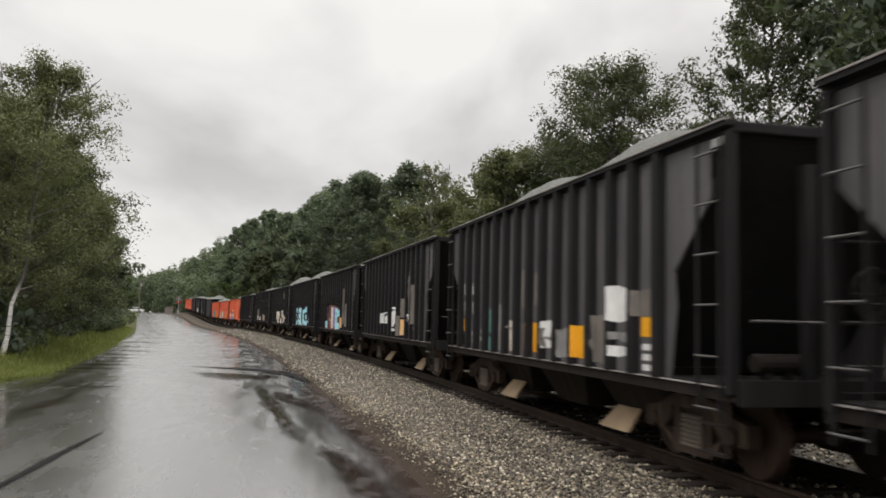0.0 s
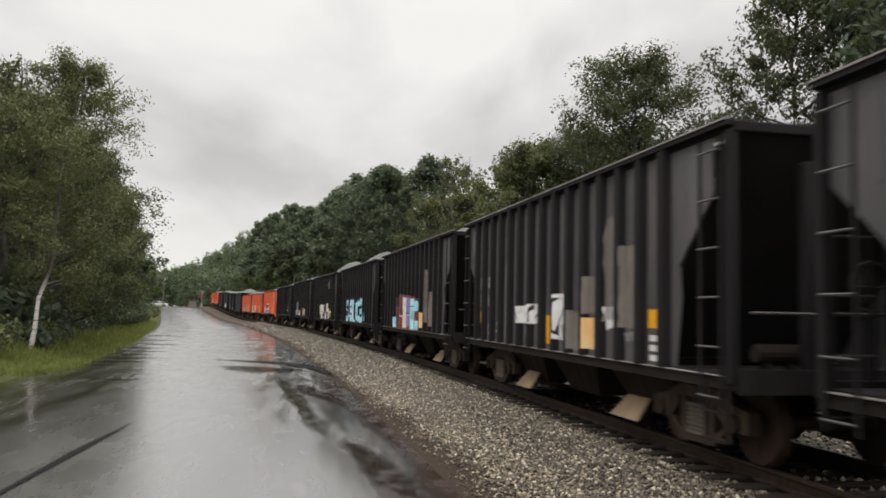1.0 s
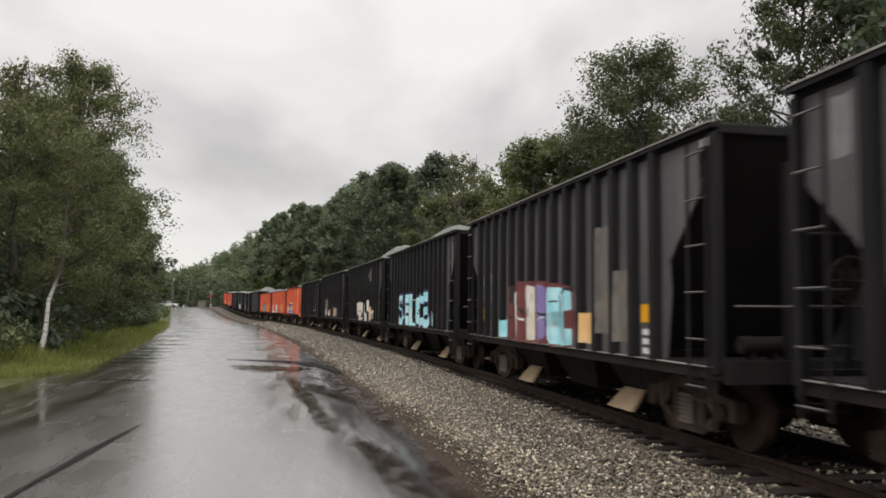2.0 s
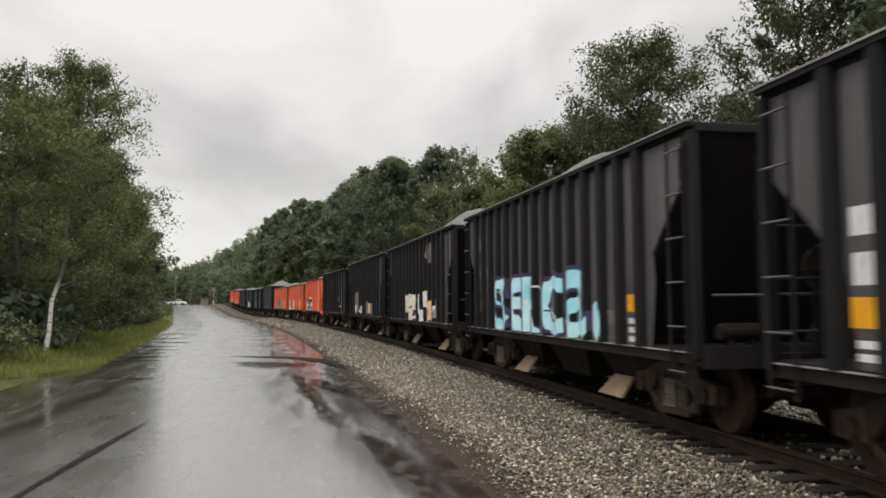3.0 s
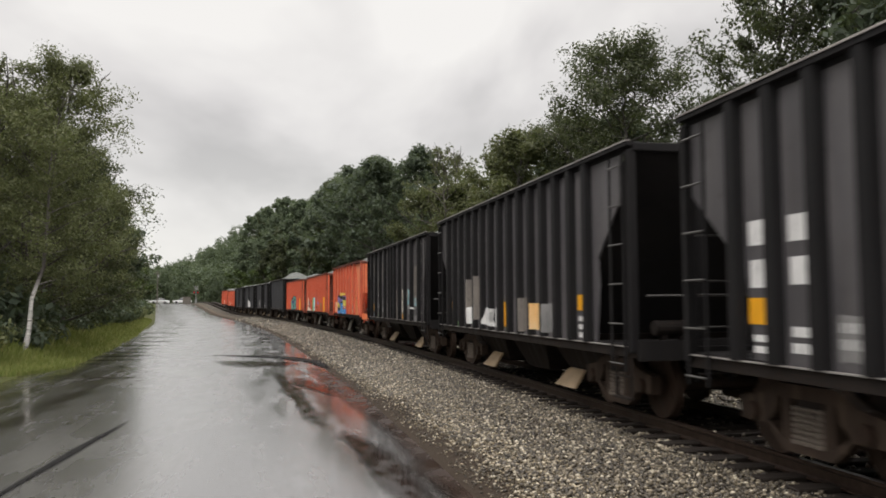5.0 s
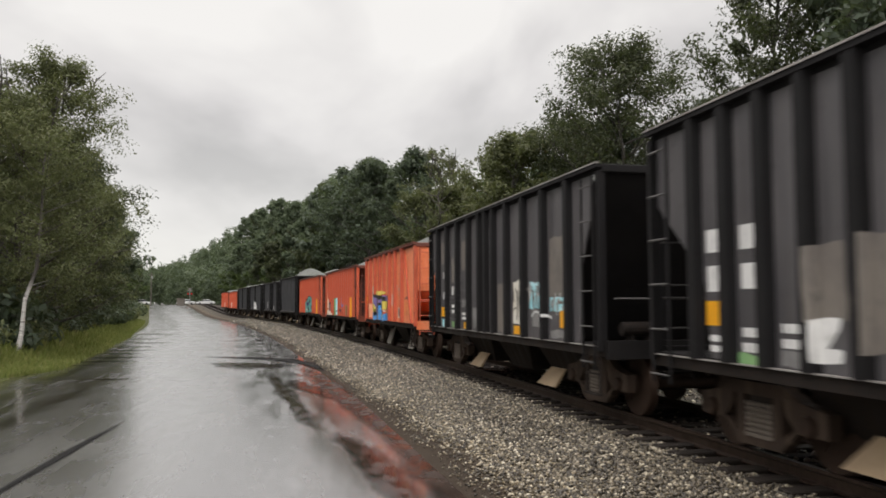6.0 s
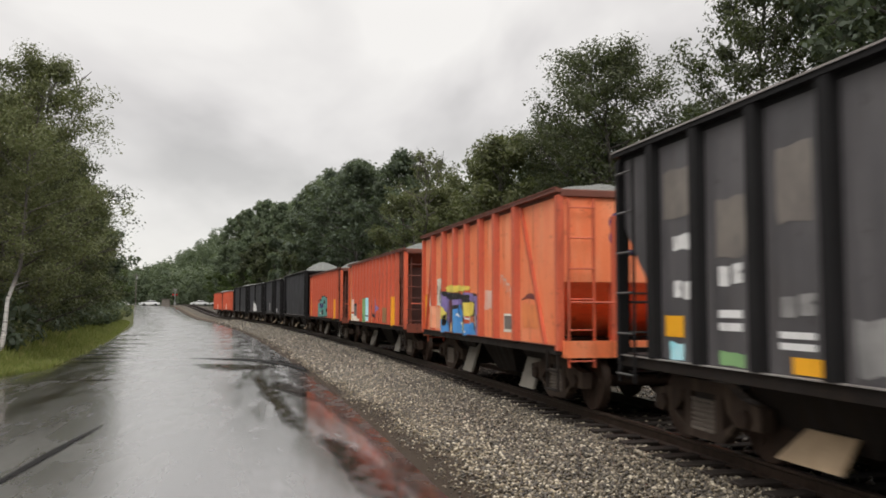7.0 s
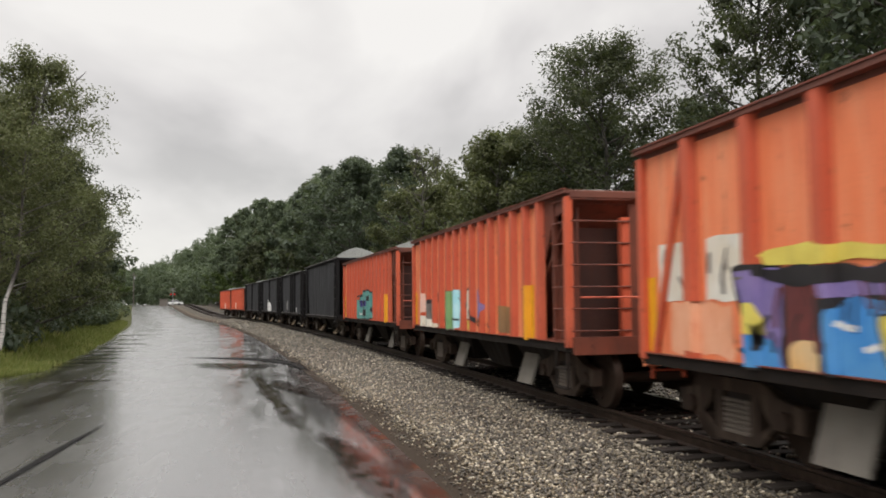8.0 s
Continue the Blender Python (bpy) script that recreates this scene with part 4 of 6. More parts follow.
def bars(car, y0, y1, z0, z1, n, mat=None, fill=0.62):
    """Small stencilled lines that cannot be read: plain bars."""
    h = (z1 - z0) / n
    for i in range(n):
        patch(car, y0, y1, z0 + h * i, z0 + h * (i + fill), mat or S_WHITE, name="stencil_bar")


def blob(car, pts, mat, lift=0.006, soft=0.05, seed=3, name="spray_shape", label=""):
    """A sprayed shape round the corner points pts in (y, z)."""
    body, _, _, spec = TRAIN[car]
    out, n = [], 7
    for a, b in zip(pts, pts[1:] + pts[:1]):
        for i in range(n):
            y, z = a[0] + (b[0] - a[0]) * i / n, a[1] + (b[1] - a[1]) * i / n
            out.append((y + soft * noise.noise((y * 3, z * 3, seed)), max(z + soft * noise.noise((z * 3, y * 3, seed + 9)), 0.99)))
    # smooth the corners a little
    out = [((out[i - 1][0] + 2 * out[i][0] + out[(i + 1) % len(out)][0]) / 4, (out[i - 1][1] + 2 * out[i][1] + out[(i + 1) % len(out)][1]) / 4) for i in range(len(out))]
    bm = bmesh.new()
    outline(bm, out)
    return wrap(name, bm, mat, body, spec, lift, label)


def letter(car, ch, y0, y1, z0, z1, mat, fat=0.05, grow_by=0.0, lift=0.006):
    """One sprayed letter fitted into a box; y0 is its left edge."""
    body, _, _, spec = TRAIN[car]
    cu = bpy.data.curves.new("letter", "FONT")
    cu.body, cu.offset, cu.fill_mode, cu.resolution_u = ch, fat, "FRONT", 4
    tmp = bpy.data.objects.new("letter", cu)
    scene.collection.objects.link(tmp)
    bpy.context.view_layer.update()
    me = tmp.evaluated_get(bpy.context.evaluated_depsgraph_get()).to_mesh()
    bm = bmesh.new()
    bm.from_mesh(me)
    scene.collection.objects.unlink(tmp)
    bpy.data.objects.remove(tmp)
    xs, zs = [v.co.x for v in bm.verts], [v.co.y for v in bm.verts]
    a, b, c, d_ = min(xs), max(xs), min(zs), max(zs)
    y0, y1, z0, z1 = y0 + grow_by, y1 - grow_by, z0 - grow_by, z1 + grow_by
    for v in bm.verts:
        u, w = (v.co.x - a) / (b - a), (v.co.y - c) / (d_ - c)
        v.co = (0, y0 + (y1 - y0) * u, max(z0 + (z1 - z0) * w, 1.045))
    return wrap("graffiti_letter", bm, mat, body, spec, lift)


# the common stencils of the black cars
for k in "ABCDEFG":
    bars(k, 4.60, 4.24, 2.18, 2.44, 1, S_WHITE, 0.95)
    bars(k, 4.58, 4.26, 1.76, 2.05, 1, S_WHITE, 0.95)
    patch(k, 4.62, 4.22, 1.40, 1.66, S_YELLOW, name="yellow_reflector", label="yellow reflective square")
    bars(k, 4.55, 4.26, 1.12, 1.34, 2)
    bars(k, 3.95, 3.60, 2.18, 2.44, 1, S_WHITE, 0.95)
    bars(k, 3.93, 3.62, 1.78, 2.05, 1, S_WHITE, 0.95)
    bars(k, 3.93, 3.62, 1.15, 1.45, 2)
    bars(k, 3.28, 2.94, 1.22, 1.50, 2)
    patch(k, -3.82, -4.20, 1.49, 1.73, S_YELLOW, name="yellow_reflector", label="yellow reflective square")
    bars(k, -3.86, -4.18, 1.08, 1.45, 3)
    if k not in "EF":
        patch(k, 0.10, -0.18, 1.13, 1.62, S_YELLOW, name="yellow_reflector", label="tall yellow reflective stripe")
        patch(k, -1.76, -2.04, 1.13, 1.60, S_YELLOW if k in "AB" else S_PEACH, 0.02, name="yellow_reflector", label="tall yellow reflective stripe")
# faded patches on the panels
for car, y0, y1, z0, z1, mat in (
        ("B", 2.67, 2.31, 1.06, 1.83, S_TEAL), ("B", 2.03, 1.64, 1.09, 1.95, S_GREY), ("B", 1.36, 0.94, 1.10, 1.62, S_CREAM), ("B", 0.72, 0.32, 1.86, 2.55, S_TAUPE),
        ("B", 0.08, -0.25, 1.92, 2.46, S_TAUPE), ("B", 0.50, 0.28, 1.14, 1.62, S_OCHRE), ("B", -0.5, -0.95, 1.22, 1.64, S_WHITE), ("B", -1.15, -1.55, 1.1, 1.55, S_GREY),
        ("B", -2.45, -2.82, 1.10, 1.75, S_TAUPE), ("B", -2.98, -3.46, 1.68, 2.12, S_WHITE), ("B", -3.70, -4.12, 1.74, 2.06, S_TAUPE), ("B", -3.05, -3.42, 1.22, 1.36, S_WHITE), ("B", -3.05, -3.42, 1.42, 1.54, S_GREY),
        ("C", -0.42, -0.86, 1.22, 1.98, S_WHITE), ("C", -1.12, -1.5, 1.1, 1.7, S_TAUPE), ("C", -1.78, -2.14, 1.64, 2.22, S_TAUPE), ("C", -2.48, -2.82, 1.55, 3.05, S_TAUPE), ("C", -2.46, -2.86, 1.45, 1.76, S_WHITE),
        ("C", -3.10, -3.50, 1.48, 2.62, S_TAUPE), ("C", -3.12, -3.48, 1.3, 1.42, S_GREY), ("C", 5.33, 5.05, 3.00, 3.55, S_GREY), ("C", 2.65, 2.35, 1.1, 2.6, S_TAUPE), ("C", 1.32, 1.0, 1.2, 1.40, S_GREY),
        ("D", 3.15, 2.80, 1.06, 1.16, S_GREY), ("D", -2.45, -2.8, 1.3, 2.9, S_TAUPE), ("D", -3.1, -3.5, 1.2, 2.2, S_TAUPE),
        ("E", 4.62, 4.30, 2.86, 3.15, S_WHITE), ("E", 4.50, 4.22, 3.10, 3.42, S_WHITE), ("D", 3.20, 2.95, 1.9, 2.4, S_GREY), ("D", 2.62, 2.36, 1.65, 3.0, S_TAUPE), ("D", 2.65, 2.30, 1.10, 1.5, S_GREY), ("E", -0.10, -0.31, 1.14, 1.62, S_OCHRE), ("E", -3.12, -3.4, 1.3, 1.5, S_TAUPE),
        ("F", 3.28, 2.95, 1.1, 1.5, S_GREY), ("F", -1.82, -2.14, 2.90, 3.50, S_TAUPE), ("F", -2.46, -2.80, 2.86, 3.50, S_TAUPE), ("F", -1.84, -2.12, 2.6, 2.74, S_GREY),
        ("F", -3.10, -3.4, 1.15, 1.45, S_GREY),
        ("G", 2.84, 2.40, 1.48, 2.14, S_TAUPE), ("G", 2.14, 1.76, 1.22, 2.2, S_TAUPE), ("G", 3.3, 2.95, 1.05, 1.2, S_GREY), ("G", -2.4, -2.8, 1.1, 1.6, S_GREY), ("G", -1.1, -1.5, 1.1, 1.7, S_TAUPE), ("G", 4.0, 3.6, 1.0, 1.12, S_GREEN),
        ("H", 4.30, 3.94, 2.28, 2.44, S_WHITE), ("H", 4.40, 4.10, 1.04, 1.24, S_AQUA), ("H", 4.50, 4.08, 1.30, 1.54, S_YELLOW), ("H", 3.36, 2.94, 1.05, 1.18, S_GREEN),
        ("H", 3.40, 2.88, 2.15, 2.75, S_TAUPE), ("H", 4.5, 3.9, 2.65, 3.2, S_TAUPE), ("H", 2.38, 1.88, 2.4, 3.1, S_TAUPE), ("H", 2.20, 1.72, 1.05, 1.20, S_YELLOW), ("H", -0.02, -0.24, 1.14, 1.66, S_YELLOW), ("H", -0.50, -1.08, 1.06, 2.02, S_TAUPE),
        ("H", -1.52, -2.10, 1.26, 2.06, S_CREAM), ("H", -1.56, -2.14, 1.06, 1.22, S_YELLOW), ("H", -2.46, -3.15, 1.56, 2.00, S_AQUA), ("H", -2.62, -3.14, 1.22, 1.52, S_GREY), ("H", -3.50, -4.30, 1.50, 1.74, S_AQUA), ("H", -3.95, -4.32, 1.24, 1.52, S_YELLOW),
        ("H", -3.48, -4.25, 1.76, 2.72, S_TAUPE), ("H", 1.4, 0.82, 1.1, 1.55, S_GREY), ("H", -3.5, -4.3, 1.08, 1.2, S_GREY)):
    neat = mat in (S_YELLOW,)
    patch(car, y0, y1, z0, z1, mat, 0.0 if neat else 0.05, hash((y0, z0)) % 97, 0.004 if not neat else 0.007, "yellow_reflector" if neat else "paint_patch")
bars("H", 3.38, 2.96, 1.40, 1.66, 2)
for a, b, z in ((4.28, 4.12, 1.74), (4.08, 3.92, 1.72), (3.36, 3.18, 1.86), (3.12, 2.94, 1.88), (2.34, 2.14, 1.54), (2.08, 1.88, 1.56)):
    mt = S_WHITE if a > 2.5 else S_GREY
    blob("H", [(a, z + 0.2), (b, z + 0.2), (b, z + 0.13), (a - 0.05, z + 0.13), (a - 0.05, z + 0.11), (b, z + 0.09), (b, z), (a, z), (a, z + 0.06)], mt, 0.006, 0.02, 4, "stencil_bar")
bars("H", 2.38, 1.88, 1.26, 1.46, 2)
# C: white drawn spectacles
blob("C", [(1.98, 1.80), (0.36, 1.80), (0.34, 1.62), (0.60, 1.46), (0.98, 1.46), (1.12, 1.64), (1.26, 1.46), (1.70, 1.44), (1.92, 1.60)], S_WHITE, label="white sprayed spectacles shape")
# D: pastel lettering in maroon outline
blob("D", [(2.50, 2.02), (1.6, 2.20), (0.2, 2.16), (-1.3, 2.05), (-1.36, 1.0), (2.3, 1.0)], S_MAROON, 0.005)
blob("D", [(2.10, 1.95), (1.75, 2.08), (1.60, 1.05), (1.95, 1.05)], S_CREAM, 0.009)
blob("D", [(1.35, 2.10), (0.75, 2.12), (0.72, 1.05), (1.20, 1.05)], S_CREAM, 0.009)
blob("D", [(0.70, 2.12), (0.10, 2.10), (0.15, 1.08), (0.62, 1.06)], S_LILAC, 0.009)
blob("D", [(0.08, 2.08), (-1.2, 1.98), (-1.15, 1.62), (-0.35, 1.62), (-0.35, 1.34), (-1.2, 1.32), (-1.22, 1.04), (0.1, 1.06)], S_AQUA, 0.009)
blob("D", [(2.95, 1.42), (2.45, 1.42), (2.45, 1.08), (2.9, 1.06)], S_AQUA, 0.009)
# E: five big aqua letters with a violet halo
for ch, a, b, z0, z1 in (("S", 2.95, 2.08, 1.00, 2.16), ("e", 1.76, 0.98, 1.02, 2.14), ("R", 0.86, 0.08, 1.06, 2.12), ("C", -0.30, -1.20, 1.02, 2.12), ("a", -1.40, -2.45, 1.04, 2.16)):
    letter("E", ch, a, b, z0, z1, S_PURPLE, 0.06, 0.08, 0.005)
    letter("E", ch, a, b, z0, z1, S_AQUA, 0.028, 0.0, 0.010)
blob("E", [(-2.55, 1.62), (-2.85, 1.66), (-3.05, 1.45), (-3.02, 1.12), (-2.7, 1.02), (-2.52, 1.2)], S_AQUA, 0.010)
# F: white and cream blocks
for k, (a, b, z0, z1, mat) in enumerate(((1.66, 1.40, 1.30, 1.92, S_CREAM), (1.36, 0.74, 1.04, 1.95, S_CREAM), (0.66, 0.06, 1.04, 1.92, S_CREAM), (-0.02, -0.30, 1.05, 1.86, S_WHITE), (-0.52, -0.90, 1.02, 1.98, S_WHITE),
                                         (-0.88, -1.24, 1.02, 1.45, S_WHITE), (-1.20, -1.56, 1.02, 1.98, S_WHITE), (-1.60, -2.02, 1.50, 1.94, S_WHITE), (-1.95, -2.44, 1.02, 1.62, S_CREAM), (-2.40, -2.95, 1.10, 1.70, S_PEACH), (-2.50, -2.9, 1.72, 1.92, S_WHITE))):
    blob("F", [(a, z0), (a, z1), (b, z1), (b, z0)], mat, 0.008, 0.10, 11 + k)
# G: chalky scribble
for a, b in ((2.78, 2.45), (1.46, 1.1), (1.02, 0.75), (0.72, 0.46)):
    blob("G", [(a, 1.12), (a - 0.03, 1.5), (b, 1.48), (b + 0.06, 1.36), (a - 0.12, 1.36), (a - 0.12, 1.24), (b, 1.2), (b, 1.10)], S_WHITE, 0.008)
# I: orange car
for a, b in ((4.36, 3.82), (3.34, 2.62)):
    patch("I", a, b, 1.64, 2.30, S_CREAM, 0.03, int(a * 10))
def inked(car, pts, mat, lift, grow_by=0.05, seed=3):
    """A sprayed shape with an uneven black outline under it."""
    cy, cz = sum(p[0] for p in pts) / len(pts), sum(p[1] for p in pts) / len(pts)
    far = lambda v, c: v + grow_by * (1 if v > c else -1)
    blob(car, [(far(y, cy), far(z, cz)) for y, z in pts], S_INK, lift - 0.002, 0.10, seed, "spray_outline")
    blob(car, pts, mat, lift, 0.07, seed + 1)


inked("I", [(2.88, 1.92), (2.45, 1.96), (2.05, 1.90), (2.12, 1.40), (2.05, 1.02), (2.66, 1.0), (2.62, 1.45)], S_LILAC, 0.008)
blob("I", [(2.08, 1.90), (1.46, 1.86), (1.40, 1.02), (2.04, 1.02)], S_MAROON, 0.010, 0.08)
blob("I", [(2.02, 1.24), (1.66, 1.30), (1.46, 1.16), (1.50, 1.02), (2.0, 1.02)], S_PEACH, 0.011, 0.08)
blob("I", [(2.60, 1.30), (2.20, 1.26), (2.14, 1.02), (2.56, 1.0)], S_BLUE, 0.011, 0.06)
inked("I", [(1.46, 1.58), (1.10, 1.66), (0.72, 1.56), (0.62, 1.18), (0.10, 1.30), (-0.16, 1.02), (1.42, 1.0)], S_BLUE, 0.013)
inked("I", [(0.12, 1.88), (-0.40, 1.82), (-0.44, 1.02), (-0.1, 1.02)], S_LILAC, 0.012)
blob("I", [(1.50, 1.90), (0.8, 1.86), (0.15, 1.92), (0.1, 1.70), (0.7, 1.60), (1.46, 1.66)], S_LILAC, 0.010, 0.08)
blob("I", [(2.40, 1.94), (1.7, 1.98), (1.0, 1.90), (0.36, 1.92), (0.45, 1.80), (1.2, 1.78), (2.0, 1.84), (2.36, 1.86)], S_INK, 0.015, 0.12, 9, "spray_outline")
blob("I", [(2.42, 2.08), (1.7, 2.13), (1.0, 2.09), (0.30, 2.06), (0.42, 1.93), (1.2, 1.95), (2.34, 1.97)], S_LEMON, 0.016, 0.08)
inked("I", [(0.92, 1.48), (0.62, 1.54), (0.52, 1.1), (0.8, 1.06)], S_LEMON, 0.018, 0.03)
inked("I", [(0.58, 1.74), (0.0, 1.70), (0.06, 1.44), (0.50, 1.42)], S_LEMON, 0.018, 0.03)
blob("I", [(2.66, 1.58), (2.40, 1.62), (2.34, 1.30), (2.56, 1.28)], S_LEMON, 0.014, 0.05)
patch("I", 4.1, 2.9, 1.08, 1.60, S_SALMON, 0.12, 31, 0.003)
patch("I", -1.16, -1.44, 1.03, 1.52, S_YELLOW, name="yellow_reflector")
patch("I", -1.92, -2.52, 1.16, 1.50, S_CREAM)
patch("I", -1.98, -2.46, 1.22, 1.46, S_TAUPE, lift=0.008)
for k in range(5):
    a, zc = -1.74 - k * 0.19, 2.16 - k * 0.09
    blob("I", [(a, zc + 0.09), (a - 0.14, zc + 0.07), (a - 0.16, zc - 0.06), (a - 0.12, zc - 0.06), (a - 0.10, zc + 0.03), (a - 0.02, zc + 0.04), (a - 0.02, zc - 0.09), (a + 0.02, zc - 0.09)], S_CHALK, 0.007, 0.03)
patch("I", -0.72, -1.2, 1.55, 1.95, S_CHALK, 0.08, 4)
blob("I", [(-2.9, 1.76), (-3.3, 1.84), (-3.75, 1.8), (-3.72, 1.72), (-3.2, 1.76)], S_MAROON, 0.008)
patch("I", -2.95, -3.7, 1.28, 1.66, S_RUST, 0.12, 8)
patch("I", 4.73, 4.46, 1.05, 1.92, S_YELLOW, name="yellow_reflector", label="tall yellow reflective stripe")
# J, K and the last orange cars
for k in "JK":
    patch(k, -3.62, -3.88, 1.0, 1.92, S_YELLOW, name="yellow_reflector", label="tall yellow reflective stripe")
    patch(k, 5.38, 5.14, 1.05, 1.92, S_YELLOW, name="yellow_reflector", label="tall yellow reflective stripe")
inked("J", [(1.72, 1.88), (1.40, 1.90), (1.30, 1.30), (1.06, 1.18), (1.0, 1.02), (1.66, 1.02)], S_GREEN, 0.008)
blob("J", [(1.02, 1.90), (0.78, 1.92), (0.70, 1.50), (0.82, 1.05), (1.02, 1.02)], S_AQUA, 0.010, 0.06)
inked("J", [(0.20, 1.90), (-0.02, 1.94), (0.02, 1.56), (-0.06, 1.30), (0.18, 1.26)], S_CREAM, 0.009, 0.03)
blob("J", [(0.24, 1.26), (-0.26, 1.22), (-0.28, 1.02), (0.22, 1.02)], S_LEMON, 0.008, 0.08)
blob("J", [(-0.60, 1.86), (-0.98, 1.90), (-1.06, 1.55), (-0.90, 1.12), (-0.66, 1.20)], S_LILAC, 0.008, 0.08)
blob("J", [(4.62, 2.36), (4.34, 2.44), (4.28, 1.86), (3.92, 1.80), (3.78, 1.40), (4.44, 1.36)], S_CHALK, 0.006, 0.10)
inked("J", [(3.66, 1.62), (3.22, 1.66), (3.14, 1.22), (3.60, 1.18)], S_TAUPE, 0.008, 0.04)
blob("J", [(4.66, 1.36), (3.2, 1.18), (2.4, 1.10), (2.42, 1.02), (4.6, 1.03)], S_CREAM, 0.007, 0.10)
blob("J", [(-2.10, 1.60), (-2.70, 1.56), (-2.66, 1.10), (-2.08, 1.16)], S_OCHRE, 0.006, 0.10)
patch("J", -2.3, -2.75, 1.3, 1.55, S_GREY, 0.03, 2)
inked("K", [(2.0, 1.72), (1.2, 1.78), (0.4, 2.05), (-0.9, 2.1), (-1.3, 1.85), (-1.2, 1.08), (1.9, 1.05)], S_TEAL, 0.008)
blob("K", [(1.0, 1.72), (-0.4, 1.75), (-0.3, 1.5), (0.9, 1.45)], S_NAVY, 0.011, 0.12)
blob("K", [(0.9, 1.36), (-0.1, 1.40), (-0.2, 1.18), (0.8, 1.14)], S_INK, 0.011, 0.10)
blob("N", [(1.5, 1.95), (0.6, 2.0), (-1.0, 1.5), (-1.2, 1.05), (1.6, 1.05)], S_WHITE, 0.006)
patch("M", 2.6, 1.8, 1.2, 1.8, S_GREY, 0.1, 3)
patch("M", -2.4, -2.8, 1.1, 1.4, S_WHITE, 0.05, 3)
for k, a in (("O", 1.4), ("P", -0.5)):
    blob(k, [(a, 1.7), (a - 0.9, 1.75), (a - 1.0, 1.05), (a + 0.1, 1.05)], S_CREAM, 0.006)
# dark spray lines and flaked gaps that break up the painted shapes
def strokes(car, y0, y1, z0, z1, n, mat, seed, wide=0.045, long=0.34, lift=0.014):
    rd = random.Random(seed)
    for i in range(n):
        y, z = y0 + (y1 - y0) * (i + rd.random()) / n, rd.uniform(z0 + 0.1, z1 - 0.1)
        a = rd.choice((rd.gauss(1.57, 0.3), rd.gauss(1.57, 0.3), rd.gauss(0.1, 0.3)))
        k = rd.uniform(0.5, 1.2) * long / 2
        w = rd.uniform(0.5, 1.3) * wide / 2
        cy, cz, bow = math.cos(a), math.sin(a), rd.uniform(-0.35, 0.35) * k
        pts = [(y - cy * k - cz * w, z - cz * k + cy * w), (y - cz * (w + bow), z + cy * (w + bow)), (y + cy * k - cz * w, z + cz * k + cy * w),
               (y + cy * k + cz * w, z + cz * k - cy * w), (y - cz * (bow - w), z + cy * (bow - w)), (y - cy * k + cz * w, z - cz * k - cy * w)]
        blob(car, [(p, min(max(q, z0), z1)) for p, q in pts], mat, lift, 0.03, seed + i, "spray_line")


for car, y0, y1, z0, z1, n, mat, seed in (
        ("F", 1.7, -2.9, 1.03, 1.95, 30, S_INK, 3), ("F", 1.6, -2.6, 1.03, 1.9, 9, S_LILAC, 4), ("C", -0.42, -0.86, 1.22, 1.98, 6, S_INK, 5), ("C", 1.9, 0.4, 1.46, 1.8, 5, S_INK, 6),
        ("B", -0.5, -0.95, 1.22, 1.64, 5, S_TAUPE, 7), ("B", 1.36, 0.94, 1.10, 1.62, 4, S_TAUPE, 8), ("B", 2.67, 2.31, 1.06, 1.83, 4, S_INK, 9), ("D", 2.3, -1.3, 1.05, 2.1, 18, S_INK, 10), ("D", 2.2, -1.2, 1.05, 2.0, 6, S_WHITE, 11),
        ("E", 2.9, -2.4, 1.05, 2.1, 14, S_WHITE, 12), ("E", 2.9, -2.4, 1.05, 2.1, 7, S_INK, 13), ("E", -0.1, -1.2, 1.1, 1.9, 3, S_OCHRE, 14),
        ("I", 2.8, -0.4, 1.03, 1.98, 24, S_INK, 15), ("I", 2.8, -0.4, 1.03, 1.9, 9, S_MAROON, 16), ("I", 1.4, -0.2, 1.03, 1.6, 6, S_WHITE, 17), ("I", 3.3, 2.7, 1.7, 2.25, 4, S_TAUPE, 18), ("I", 4.3, 3.85, 1.7, 2.25, 3, S_TAUPE, 19),
        ("J", 4.4, -1.6, 1.1, 1.95, 14, S_INK, 20), ("K", 1.9, -1.5, 1.1, 1.95, 12, S_INK, 21), ("K", 1.9, -1.5, 1.1, 1.95, 5, S_WHITE, 22), ("N", 1.4, -1.0, 1.1, 1.9, 6, S_INK, 23), ("H", -2.46, -3.15, 1.22, 2.0, 9, S_TAUPE, 24), ("H", -2.46, -4.3, 1.3, 2.0, 9, S_WHITE, 25), ("H", -3.5, -4.3, 1.5, 1.76, 6, S_TAUPE, 26), ("H", -1.52, -2.1, 1.26, 2.06, 8, S_TAUPE, 27), ("F", -2.9, -3.6, 1.05, 1.7, 7, S_WHITE, 28)):
    strokes(car, y0, y1, z0, z1, n, mat, seed)
